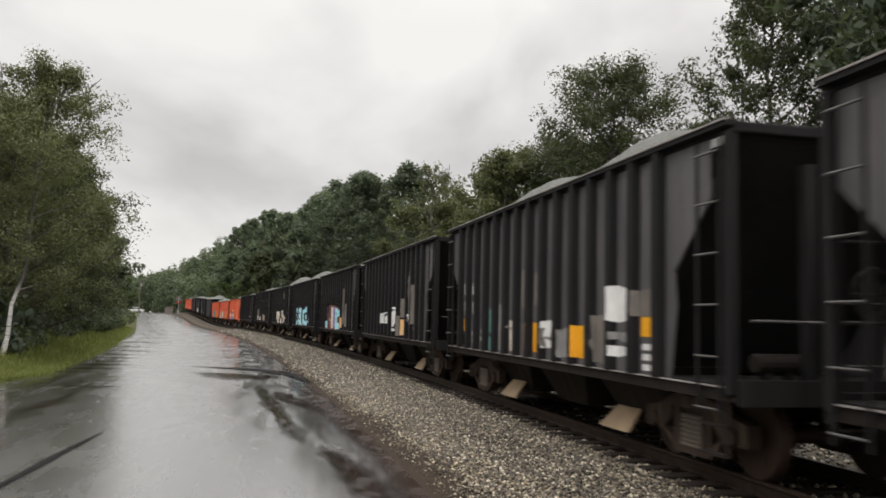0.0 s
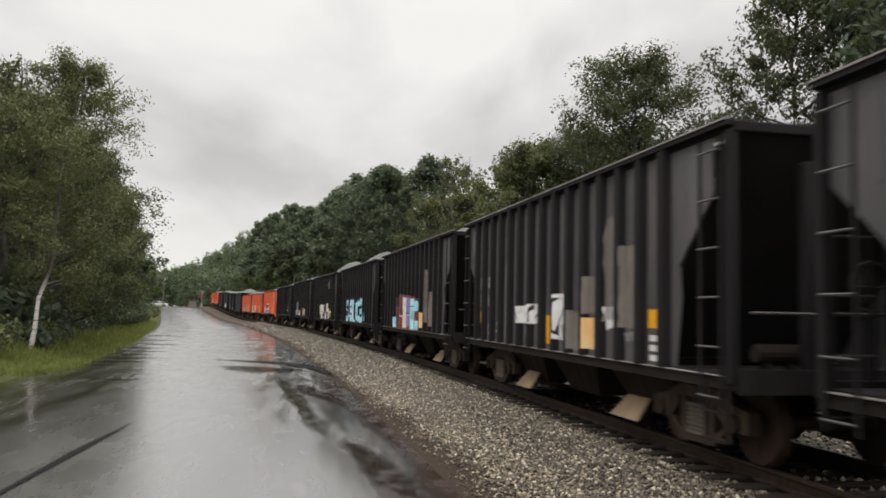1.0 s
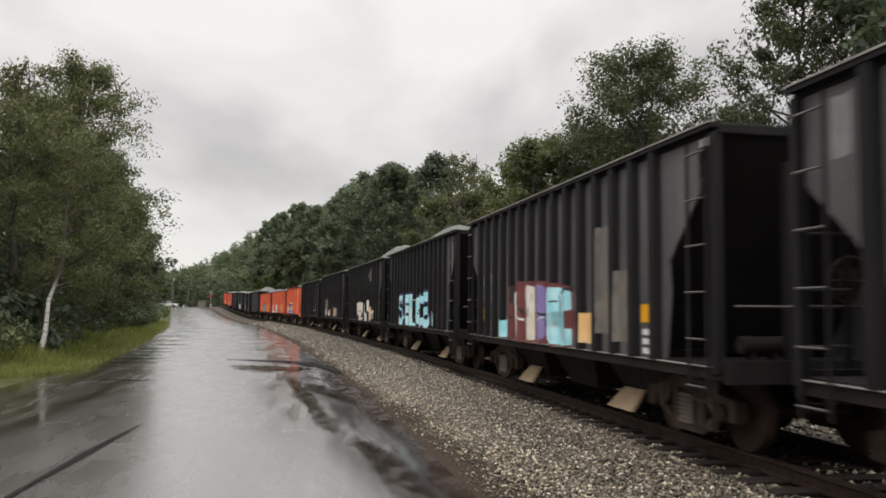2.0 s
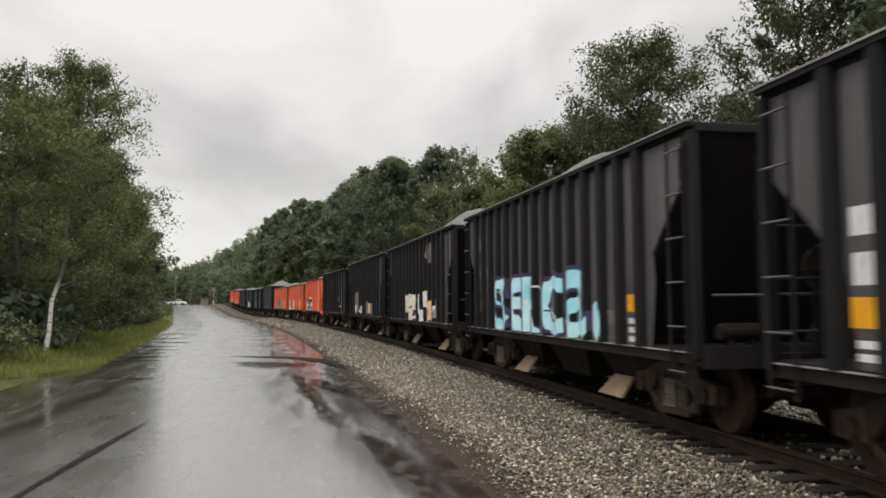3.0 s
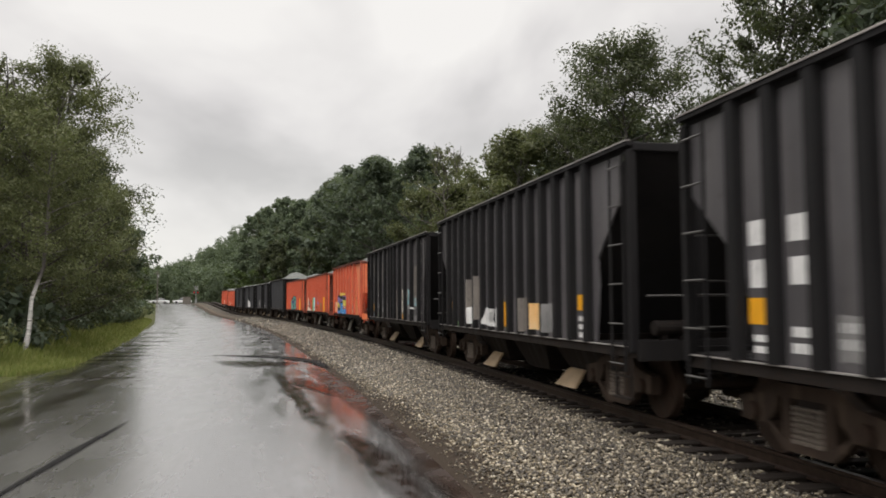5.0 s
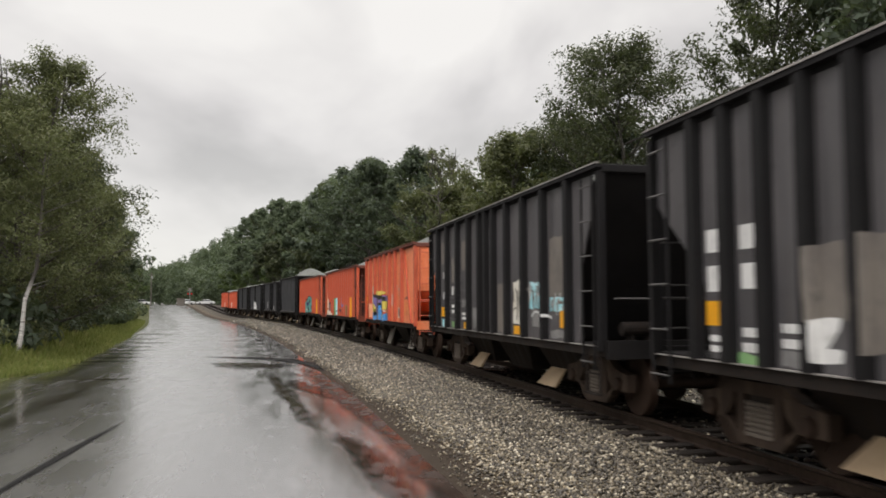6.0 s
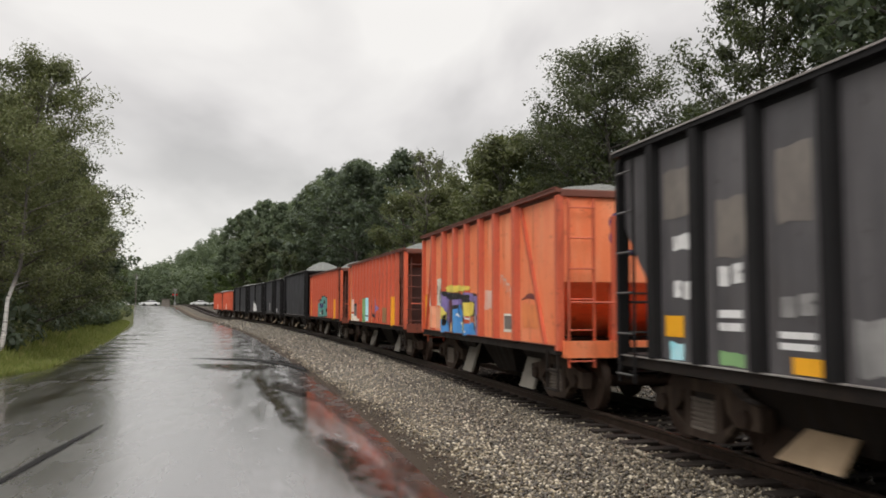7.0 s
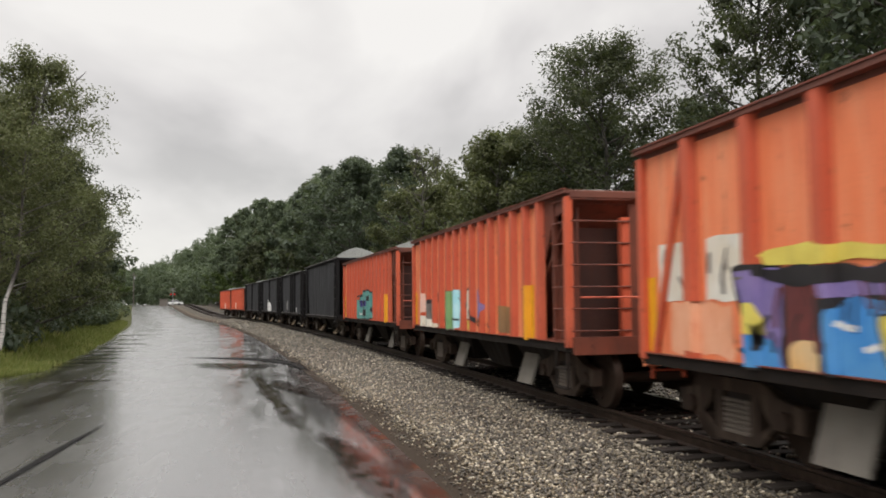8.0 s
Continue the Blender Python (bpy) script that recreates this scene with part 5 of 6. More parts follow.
# I: navy bubble outline on the leading end
body_i, spec_i = TRAIN["I"][0], TRAIN["I"][3]
bm = bmesh.new()
loop = []
for i in range(73):
    a = 2 * math.pi * i / 72
    r = 0.40 * (1 + 0.16 * abs(math.sin(3.0 * a)))
    loop.append((0.28 + 2.1 * r * math.cos(a), 2.84 + r * math.sin(a)))
loops = [loop]
for cx, cz, rx, rz, a0, a1 in ((-0.25, 2.95, 0.22, 0.13, 0.2, 3.4), (0.20, 2.98, 0.24, 0.14, -0.3, 3.3), (0.62, 2.95, 0.20, 0.15, 0.0, 3.2), (0.05, 2.68, 0.30, 0.10, 0.3, 3.0), (0.55, 2.66, 0.24, 0.12, 0.0, 3.3)):
    loops.append([(cx + rx * math.cos(a0 + (a1 - a0) * q / 12), cz + rz * math.sin(a0 + (a1 - a0) * q / 12)) for q in range(13)])
for lp in loops:
    for (x0, z0), (x1, z1) in zip(lp, lp[1:]):
        n = math.hypot(x1 - x0, z1 - z0) or 1
        px, pz = -(z1 - z0) / n * 0.028, (x1 - x0) / n * 0.028
        bm.faces.new([bm.verts.new((x, -spec_i["body"] / 2 + 0.012, z)) for x, z in ((x0 + px, z0 + pz), (x1 + px, z1 + pz), (x1 - px, z1 - pz), (x0 - px, z0 - pz))])
part("end_graffiti", bm, S_NAVY, body_i, "navy blue sprayed bubble outline")


def gone(t):
    """Metres that the train has run since the clip's start."""
    return 12.7 * t - 0.027 * t * t


def motions():
    ts = [0.5 * i for i in range(17)]
    for car, heap, s0, spec in TRAIN.values():
        rows = [(t, track_pose(s0 - gone(t))) for t in ts]
        walk(car, rows)
        walk(heap, rows)
    for c, rows_ in CARS:
        walk(c, [(t, pose(x, CROSS_S + 0.4 + bend(0)[0], cross_z + 0.02, 0, 0, -90)) for t, x in rows_])
    fine = [i / FPS for i in range(int(8 * FPS) + 1)]
    for car, w, y in WHEELS:
        walk(w, [(t, pose(0, y, 0.457, math.degrees(gone(t) / 0.457) % 360, 0, 0)) for t in fine])


# ---- trees ----
def polyline_tube(verts, faces, pts, radii, n=6):
    base = len(verts)
    for i, (p, r) in enumerate(zip(pts, radii)):
        a, b = pts[max(i - 1, 0)], pts[min(i + 1, len(pts) - 1)]
        q = (b - a).to_track_quat("Z", "Y")
        for k in range(n):
            w = 2 * math.pi * k / n
            verts.append(tuple(p + q @ Vector((r * math.cos(w), r * math.sin(w), 0))))
    for i in range(len(pts) - 1):
        for k in range(n):
            a, b = base + i * n + k, base + i * n + (k + 1) % n
            faces.append((a, b, b + n, a + n))


def leaf_mesh(name, centres, spreads, count, size, material, rng):
    """Leaves as small bent rhombs scattered round the twig ends."""
    k = len(centres)
    idx = rng.integers(0, k, count)
    off = rng.normal(0, 1, (count, 3))
    off *= (rng.random((count, 1)) ** 0.4 * 1.75) / (np.linalg.norm(off, axis=1)[:, None] + 1e-9)
    c = np.array(centres)[idx] + off * np.array(spreads)[idx][:, None] * np.array([1, 1, 0.75])
    nrm = rng.normal(0, 0.62, (count, 3)) + 1.0 * off / (np.linalg.norm(off, axis=1)[:, None] + 1e-9) + np.array([0, 0, 0.5])
    nrm /= np.linalg.norm(nrm, axis=1)[:, None]
    t = np.cross(nrm, rng.normal(0, 1, (count, 3)))
    t /= np.linalg.norm(t, axis=1)[:, None] + 1e-9
    b = np.cross(nrm, t)
    ln = size * rng.uniform(0.6, 1.35, (count, 1))
    wd = ln * rng.uniform(0.45, 0.75, (count, 1))
    v = np.empty((count, 4, 3))
    v[:, 0], v[:, 1], v[:, 2], v[:, 3] = c - t * ln, c + b * wd * 0.8 + nrm * ln * 0.12, c + t * ln, c - b * wd * 0.8 + nrm * ln * 0.12
    me = bpy.data.meshes.new(name)
    me.vertices.add(count * 4)
    me.vertices.foreach_set("co", v.reshape(-1))
    me.loops.add(count * 4)
    me.loops.foreach_set("vertex_index", np.arange(count * 4, dtype=np.int32))
    me.polygons.add(count)
    me.polygons.foreach_set("loop_start", np.arange(0, count * 4, 4, dtype=np.int32))
    me.update(calc_edges=True)
    me.materials.append(material)
    return me


def grow(seed, H, R, base, leaves, leaf, mat, bark=M_BARK, limbs=26, lean=(0, 0), gap=0.10, pointed=0.0, trunk_r=None, low=0.45, twigs=7, dead=0):
    """Meshes of a tree: trunk with limbs and twigs, and a crown of leaves."""
    rng, rd = np.random.default_rng(seed), random.Random(seed)
    verts, faces = [], []
    tr = trunk_r or H * 0.016 + 0.04
    n = 9
    trunk = [Vector((lean[0] * (i / n) ** 0.7 + rd.uniform(-1, 1) * 0.012 * H * (i > 0), lean[1] * (i / n) ** 0.7 + rd.uniform(-1, 1) * 0.012 * H * (i > 0), H * 0.95 * i / n)) for i in range(n + 1)]
    polyline_tube(verts, faces, trunk, [tr * (1 - 0.9 * i / n) * (1.35 if i == 0 else 1) for i in range(n + 1)], 8)
    centres, spreads = [], []
    for i in range(limbs):
        f = base + (0.97 - base) * ((i + rd.random()) / limbs) ** 0.85
        g = (f - base) / (1 - base)
        reach = R * ((1 - g) ** 0.8 * (1 - pointed * 0.1) if pointed else (low + (1 - low) * math.sin(min(g / 0.42, 1) * math.pi / 2)) * (max(1 - ((g - 0.42) / 0.62), 0) ** 0.72 if g > 0.42 else 1)) * rd.uniform(0.72, 1.12)
        j = min(int(f * n / 0.95), n - 1)
        p = trunk[j].lerp(trunk[j + 1], min(max(f * n / 0.95 - j, 0), 1))
        az = i * 2.399 + rd.uniform(-0.4, 0.4)
        up = rd.uniform(0.05, 0.4) + 0.55 * g * (0 if pointed else 1) - (0.25 if pointed else 0)
        way = Vector((math.cos(az), math.sin(az), up)).normalized()
        pts = [p]
        for q in range(4):
            way = (way + Vector((rd.uniform(-0.22, 0.22), rd.uniform(-0.22, 0.22), rd.uniform(-0.08, 0.2)))).normalized()
            pts.append(pts[-1] + way * reach / 4)
        r0 = max(tr * 0.38 * (1 - 0.7 * f), 0.015)
        polyline_tube(verts, faces, pts, [r0 * (1 - 0.21 * q) for q in range(5)], 5)
        for q in range(twigs):
            u = rd.uniform(0.3, 1.0) * 4
            k = min(int(u), 3)
            a = pts[k].lerp(pts[k + 1], u - k)
            side = Vector((rd.gauss(0, 1), rd.gauss(0, 1), rd.gauss(0.15, 0.6))).normalized()
            b = a + (side * 0.8 + way * 0.5) * reach * rd.uniform(0.14, 0.34)
            polyline_tube(verts, faces, [a, a.lerp(b, 0.5) + Vector((0, 0, 0.05)), b], [r0 * 0.35, r0 * 0.25, r0 * 0.1], 3)
            for e_ in (b, a.lerp(b, 0.55)):
                if rd.random() > gap:
                    centres.append(tuple(e_))
                    spreads.append(R * rd.uniform(0.05, 0.125))
    for i in range(dead):
        # bare twigs that stand out of the top of the crown
        p = trunk[-2] + Vector((rd.uniform(-0.3, 0.3) * R, rd.uniform(-0.3, 0.3) * R, 0))
        way = Vector((rd.uniform(-0.5, 0.5), rd.uniform(-0.5, 0.5), 1)).normalized()
        tip = p + way * H * rd.uniform(0.09, 0.17)
        polyline_tube(verts, faces, [p, p.lerp(tip, 0.5) + Vector((rd.uniform(-0.15, 0.15), rd.uniform(-0.15, 0.15), 0)), tip], [0.05, 0.032, 0.014], 4)
        for q in range(4):
            a = p.lerp(tip, rd.uniform(0.35, 0.95))
            b = a + (way + Vector((rd.uniform(-0.9, 0.9), rd.uniform(-0.9, 0.9), 0))).normalized() * H * rd.uniform(0.03, 0.06)
            polyline_tube(verts, faces, [a, b], [0.022, 0.010], 3)
    tm = raw_mesh("trunk", verts, faces, bark, True)
    return tm, leaf_mesh("crown", centres, spreads, leaves, leaf, mat, rng)


def shrub_meshes(seed, H, R, leaves, leaf, mat):
    rng, rd = np.random.default_rng(seed), random.Random(seed)
    verts, faces, centres, spreads = [], [], [], []
    for i in range(16):
        az, rr = i * 2.4, R * rd.uniform(0.2, 1.0)
        tip = Vector((rr * math.cos(az), rr * math.sin(az), H * rd.uniform(0.35, 1.0) * (1 - 0.35 * rr / R)))
        mid = tip * 0.5 + Vector((0, 0, H * 0.12))
        polyline_tube(verts, faces, [Vector((tip.x * 0.08, tip.y * 0.08, 0)), mid, tip], [0.03, 0.02, 0.006], 4)
        for k in range(4):
            u = 0.35 + 0.65 * k / 3
            centres.append(tuple(mid.lerp(tip, (u - 0.35) / 0.65) if k else mid * 0.8))
            spreads.append(R * rd.uniform(0.14, 0.24))
    return raw_mesh("branchwork", verts, faces, M_BARK, True), leaf_mesh("crown", centres, spreads, leaves, leaf, mat, rng)


PROTOS = {
    "oak": grow(1, 16, 5.9, 0.24, 34000, 0.098, L_OAK, limbs=40, gap=0.16, dead=7),
    "oak_b": grow(2, 15, 4.6, 0.18, 13000, 0.165, L_DARK, limbs=32, twigs=5),
    "airy": grow(3, 17, 5.0, 0.25, 26000, 0.108, L_OAK, limbs=34, gap=0.25),
    "birch": grow(4, 10.0, 3.2, 0.24, 34000, 0.050, L_BIRCH, bark=M_BIRCH, limbs=30, lean=(1.0, 0.1), gap=0.3, trunk_r=0.085, dead=9),
    "maple": grow(5, 9.5, 4.3, 0.10, 34000, 0.060, L_BIRCH, limbs=40, low=0.7, gap=0.3),
    "maple_b": grow(6, 10, 3.9, 0.08, 32000, 0.070, L_OAK, limbs=38, low=0.75, gap=0.18),
    "thin": grow(7, 13.5, 3.2, 0.30, 2200, 0.11, L_OLIVE, limbs=26, gap=0.35, dead=8),
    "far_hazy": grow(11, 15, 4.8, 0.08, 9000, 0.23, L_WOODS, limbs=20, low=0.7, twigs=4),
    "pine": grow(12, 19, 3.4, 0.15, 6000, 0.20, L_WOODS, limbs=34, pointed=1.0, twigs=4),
    "far": grow(8, 15, 5.0, 0.10, 9000, 0.25, L_DARK, limbs=18, low=0.7, twigs=4),
    "far_b": grow(9, 14, 5.2, 0.08, 9000, 0.25, L_OAK, limbs=18, low=0.7, twigs=4),
    "far_lime": grow(10, 10, 4.6, 0.06, 7000, 0.24, L_LIME, limbs=18, low=0.8, twigs=4),
    "olive": grow(14, 11, 3.8, 0.12, 17000, 0.112, L_OLIVE, limbs=30, low=0.7),
}
SHRUBS = {"bush": shrub_meshes(21, 2.4, 1.9, 3200, 0.10, L_BIRCH), "bush_dark": shrub_meshes(22, 3.0, 2.2, 1700, 0.19, L_DARK)}
LABELS = {"oak": "tall broadleaf tree with a dense dark green crown", "oak_b": "rounded dark green broadleaf tree in the wood", "airy": "tall open-crowned tree with sky showing through",
          "birch": "leaning white-barked birch on the grass verge", "maple": "bushy green roadside tree with low branches", "maple_b": "dense green roadside tree leafy to the ground",
          "thin": "sparse half-bare tree with thin branches", "far_hazy": "distant woodland tree on the hill with leaves paled for haze", "pine": "distant tall pointed pine above the wood", "far": "distant dark green woodland tree", "far_b": "distant green woodland tree", "far_lime": "distant pale green bushy tree",
          "olive": "olive green tree turning yellowish", "bush": "leafy green roadside shrub", "bush_dark": "dark undergrowth shrub in the wood"}


def plant(kind, s, d, size=1.0, turn=None, tall=1.0):
    tm, cm = (PROTOS.get(kind) or SHRUBS.get(kind))
    shrub = kind in SHRUBS
    t = new("shrub" if shrub else "tree")
    part_1 = piece("branchwork" if shrub else "trunk", tm, t)
    part_2 = piece("crown", cm, t)
    a = random.uniform(0, 360) if turn is None else turn
    x, y, z = at(s, d, ground_z(s, d) - 0.05)
    t.matrix_basis = pose(x, y, z, 0, 0, a) @ Matrix.Diagonal((size, size, size * tall, 1))
    tagged(t, LABELS[kind], "shrub" if shrub else "tree", "undergrowth" if shrub else "trees along the line")
    return t


random.seed(5)
# roadside, from the near corner on
plant("birch", 29.0, -13.6, 1.0, 10)
for kind, s, d, k in (("maple", 33.5, -14.6, 1.0), ("maple_b", 28.0, -18.4, 1.1), ("maple", 26.5, -22.5, 1.15), ("maple_b", 38.5, -14.2, 0.95), ("thin", 30.5, -14.9, 0.76), ("thin", 34.5, -16.0, 0.78), ("olive", 42.0, -15.2, 0.85),
                      ("maple", 46.5, -16.0, 0.95), ("maple_b", 52.0, -16.2, 0.95), ("olive", 57.0, -16.0, 0.85), ("maple", 63.0, -16.6, 1.0), ("oak_b", 36.0, -22.0, 0.72),
                      ("far_b", 46.0, -22.5, 0.7), ("far", 58.0, -22.0, 0.72), ("far", 31.0, -27.0, 0.8), ("far_b", 20.0, -29.0, 0.8), ("far_b", 12.0, -31.0, 0.8), ("far", 2.0, -30.0, 0.8),
                      ("far", -10.0, -28.0, 0.8), ("far_b", -24.0, -26.0, 0.85), ("far", -34.0, -12.0, 0.8), ("far_b", -38.0, 2.0, 0.85), ("far", -30.0, 14.0, 0.9)):
    plant(kind, s, d, k)
for i in range(15):
    s = 70 + i * 11
    plant(("far_b", "far", "far_lime", "far_b")[i % 4], s, -16.4 - random.uniform(0, 2.0), random.uniform(0.62, 0.8))
    plant("far", s + 4, -25 - random.uniform(0, 4), random.uniform(0.75, 0.95))
for i in range(34):
    s = 25.5 + i * 2.6
    plant(("bush", "bush_dark", "bush_dark")[i % 3], s, -14.9 - random.uniform(0, 1.0), random.uniform(0.6, 1.05))
    if i < 14:
        plant("bush_dark", s + 1.2, -18.2 - random.uniform(0, 1.5), random.uniform(0.9, 1.5))
for i in range(6):
    plant("bush_dark", 23.5 + random.uniform(0, 1.5), -17.5 - i * 2.3, random.uniform(0.8, 1.2))
for s_, d_, k_ in ((28.4, -15.2, 0.75), (29.8, -15.0, 0.8), (27.2, -16.6, 0.9), (31.0, -14.9, 0.7), (26.4, -15.4, 0.45), (25.8, -17.6, 0.8), (32.6, -14.7, 0.7), (30.4, -16.6, 1.2), (34.2, -14.8, 0.8)):
    plant("bush" if k_ < 0.8 else "bush_dark", s_, d_, k_)
# beyond the track, near to far
for kind, s, d, k, tl in (("oak", 43.0, 14.4, 1.0, 0.98), ("oak_b", 47.5, 16.5, 1.0, 0.85), ("airy", 36.0, 19.3, 1.0, 1.12), ("oak_b", 33.0, 24.0, 1.15, 1.15), ("oak_b", 24.0, 17.0, 1.15, 1.1), ("far", 27.0, 26.0, 1.25, 1.15), ("oak_b", 30.0, 22.0, 1.2, 1.2), ("airy", 26.0, 20.5, 1.0, 1.2), ("oak_b", 20.0, 19.0, 1.25, 1.05), ("far_b", 12.0, 18.0, 1.2, 1.05),
                          ("far", 3.0, 17.0, 1.1, 1.0), ("far_b", -8.0, 18.0, 1.1, 1.0), ("far", -20.0, 20.0, 1.1, 1.0),
                          ("olive", 52.0, 11.5, 1.18, 1.0), ("olive", 57.0, 12.5, 1.18, 1.0), ("oak", 50.0, 14.5, 0.82, 1.0), ("thin", 63.0, 9.6, 1.04, 1.0), ("thin", 67.0, 12.0, 1.04, 1.0), ("olive", 64.0, 11.5, 1.0, 1.0), ("olive", 70.0, 10.5, 1.05, 1.0),
                          ("oak_b", 84.0, 8.8, 1.1, 1.0), ("oak_b", 80.0, 12.5, 1.1, 1.0), ("oak_b", 90.0, 12.0, 1.1, 1.0), ("oak_b", 96.0, 9.5, 1.12, 0.97), ("far", 102.0, 9.5, 1.12, 0.97), ("far", 110.0, 11.5, 1.15, 1.0),
                          ("oak_b", 52.0, 17.0, 0.85, 1.0), ("oak_b", 62.0, 18.0, 0.85, 1.0), ("oak_b", 72.0, 18.0, 0.85, 1.0), ("oak_b", 44.0, 21.0, 0.85, 1.0)):
    plant(kind, s, d, k, None, tl)
for i in range(14):
    s = 26 + i * 6
    plant("bush_dark", s, 8.5 + random.uniform(-0.6, 1.5), random.uniform(1.2, 1.9))
for i in range(14):
    s = 104 + i * 8.5
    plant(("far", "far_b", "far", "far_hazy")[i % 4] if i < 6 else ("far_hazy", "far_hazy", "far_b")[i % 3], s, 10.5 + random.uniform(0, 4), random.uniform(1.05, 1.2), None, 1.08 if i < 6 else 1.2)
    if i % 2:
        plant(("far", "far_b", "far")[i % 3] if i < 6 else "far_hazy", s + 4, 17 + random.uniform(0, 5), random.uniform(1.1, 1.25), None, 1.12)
for s_, d_, k_ in ((188, 13.5, 1.15), (199, 15.0, 1.2), (214, 13.0, 1.2), (226, 16.5, 1.25), (242, 15.0, 1.3)):
    plant("pine", s_, d_, k_)
for i in range(6):
    plant("far_lime", 150 + i * 11, 6.8 + random.uniform(0, 2.5), random.uniform(0.6, 0.85))

for i in range(13):
    plant(("far_b", "far_hazy", "far_b")[i % 3] if i < 6 else "far_hazy", 118 + i * 8.5, 7.4 + random.uniform(0, 2.2), random.uniform(0.70, 0.95), None, 1.1)


def far_woods():
    """The closed woodland on the slopes beyond: crowns of leaf clumps, too far off to tell apart."""
    rng = np.random.default_rng(77)
    centres, spreads = [], []
    spots = [(rng.uniform(96, 235), rng.uniform(13, 46)) for _ in range(190)] + [(rng.uniform(236, 330), rng.uniform(-46, 60)) for _ in range(230)] + [(rng.uniform(190, 330), rng.uniform(18, 62)) for _ in range(130)] + [(rng.uniform(331, 390), rng.uniform(-6, 24)) for _ in range(90)] + [(rng.uniform(110, 235), rng.uniform(-40, -19)) for _ in range(60)]
    for s, d in spots:
        H, R = rng.uniform(12, 16.8), rng.uniform(2.6, 4.4)
        if d < -19 and s < 235:
            H *= 0.72
        elif s > 235 and d < 12:
            H *= 0.72
        if s > 330:
            # tall trees on the last slope, rising away from the road's end
            H = (17.5 + 0.5 * (d + 4)) * (s / 362) * rng.uniform(0.78, 1.0)
        elif rng.random() < 0.2:
            H, R = H * 1.12, R * 0.6
        g = ground_z(s, d)
        x, y, _ = at(s, d)
        for _ in range(34):
            f = rng.random() ** 0.7
            r = R * math.sqrt(max(1 - ((f - 0.45) / 0.6) ** 2, 0.02)) * rng.uniform(0.5, 1.0)
            a = rng.uniform(0, 6.283)
            centres.append((x + r * math.cos(a), y + r * math.sin(a), g + 0.4 + H * f))
            spreads.append(rng.uniform(0.5, 1.0))
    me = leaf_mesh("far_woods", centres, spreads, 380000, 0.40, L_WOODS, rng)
    tagged(piece("far_woods", me), "dense green woodland covering the far slopes", "woodland", kind="stuff")


far_woods()

# ---- the far level crossing ----
m = Mat("white_car_paint", 0.25)
m.color(m.ramp(m.noise(2, 2), [(0.3, (0.72, 0.72, 0.71)), (0.7, (0.8, 0.8, 0.79))]))
M_CARWHITE = m.m
m = Mat("dark_glass", 0.05)
m.plain((0.02, 0.022, 0.025))
M_GLASS = m.m
m = Mat("black_rubber", 0.8)
m.color(m.ramp(m.noise(20, 2), [(0.3, (0.015, 0.015, 0.015)), (0.7, (0.03, 0.03, 0.03))]))
M_RUBBER = m.m
m = Mat("weathered_pole_wood", 0.85)
m.color(m.ramp(m.noise(6, 4, 0.6, (3, 3, 0.3)), [(0.3, (0.10, 0.085, 0.07)), (0.7, (0.2, 0.18, 0.155))]))
M_POLE = m.m
m = Mat("galvanised_mast", 0.5, 0.5)
m.color(m.ramp(m.noise(5, 3), [(0.3, (0.35, 0.35, 0.34)), (0.7, (0.5, 0.5, 0.49))]))
M_MAST = m.m
m = Mat("red_signal_lens", 0.2)
m.plain((0.5, 0.01, 0.01))
m.b.inputs["Emission Color"].default_value = (1.0, 0.03, 0.02, 1)
m.b.inputs["Emission Strength"].default_value = 0.5
M_REDLENS = m.m
CROSS_S = 221.0
cross_z = ground_z(CROSS_S, -8)


def sedan():
    c = new("car")
    bm = bmesh.new()
    prism_x(bm, [(-2.3, 0.35), (-2.3, 0.75), (-2.1, 0.86), (-1.2, 0.92), (1.25, 0.96), (2.2, 0.9), (2.3, 0.7), (2.3, 0.35)], -0.88, 0.88)
    part("body", bm, M_CARWHITE, c, bevel=0.05)
    bm = bmesh.new()
    a = [bm.verts.new((x * 0.84, y, 0.93)) for x, y in ((-1, -1.25), (1, -1.25), (1, 1.6), (-1, 1.6))]
    b = [bm.verts.new((x * 0.66, y, 1.40)) for x, y in ((-1, -0.55), (1, -0.55), (1, 0.95), (-1, 0.95))]
    for i in range(4):
        bm.faces.new((a[i], a[(i + 1) % 4], b[(i + 1) % 4], b[i]))
    bm.faces.new(a[::-1])
    bm.faces.new(b)
    part("window_band", bm, M_GLASS, c, "dark windows")
    bm = bmesh.new()
    box(bm, -0.68, 0.68, -0.6, 1.0, 1.39, 1.45)
    part("roof", bm, M_CARWHITE, c, bevel=0.02)
    wb = bmesh.new()
    tube(wb, (-0.1, 0, 0), (0.1, 0, 0), 0.32, None, 16)
    wm = mesh_of("wheel", wb, M_RUBBER)
    for x in (-0.8, 0.8):
        for y in (-1.42, 1.4):
            piece("wheel", wm, c, pose(x, y, 0.32))
    tagged(c, "white sedan crossing the railway on the far road", "car", "cars at the far crossing")
    return c


CARS = []
for rows_ in ([(0, -31.0), (2.0, -30.8), (2.8, -29.8), (3.5, -28.5), (4.5, -26.4), (5.8, -17.8), (6.5, -12.9), (7.2, -8.0), (8.0, -2.5)],
              [(0, -38.0), (3.8, -37.5), (4.8, -31.0), (5.8, -22.8), (6.5, -17.6), (7.2, -12.9), (8.0, -7.6)],
              [(0, -45.0), (4.6, -44.5), (5.2, -38.5), (5.8, -33.5), (6.5, -29.0), (7.2, -25.2), (8.0, -20.1)]):
    CARS.append((sedan(), rows_))


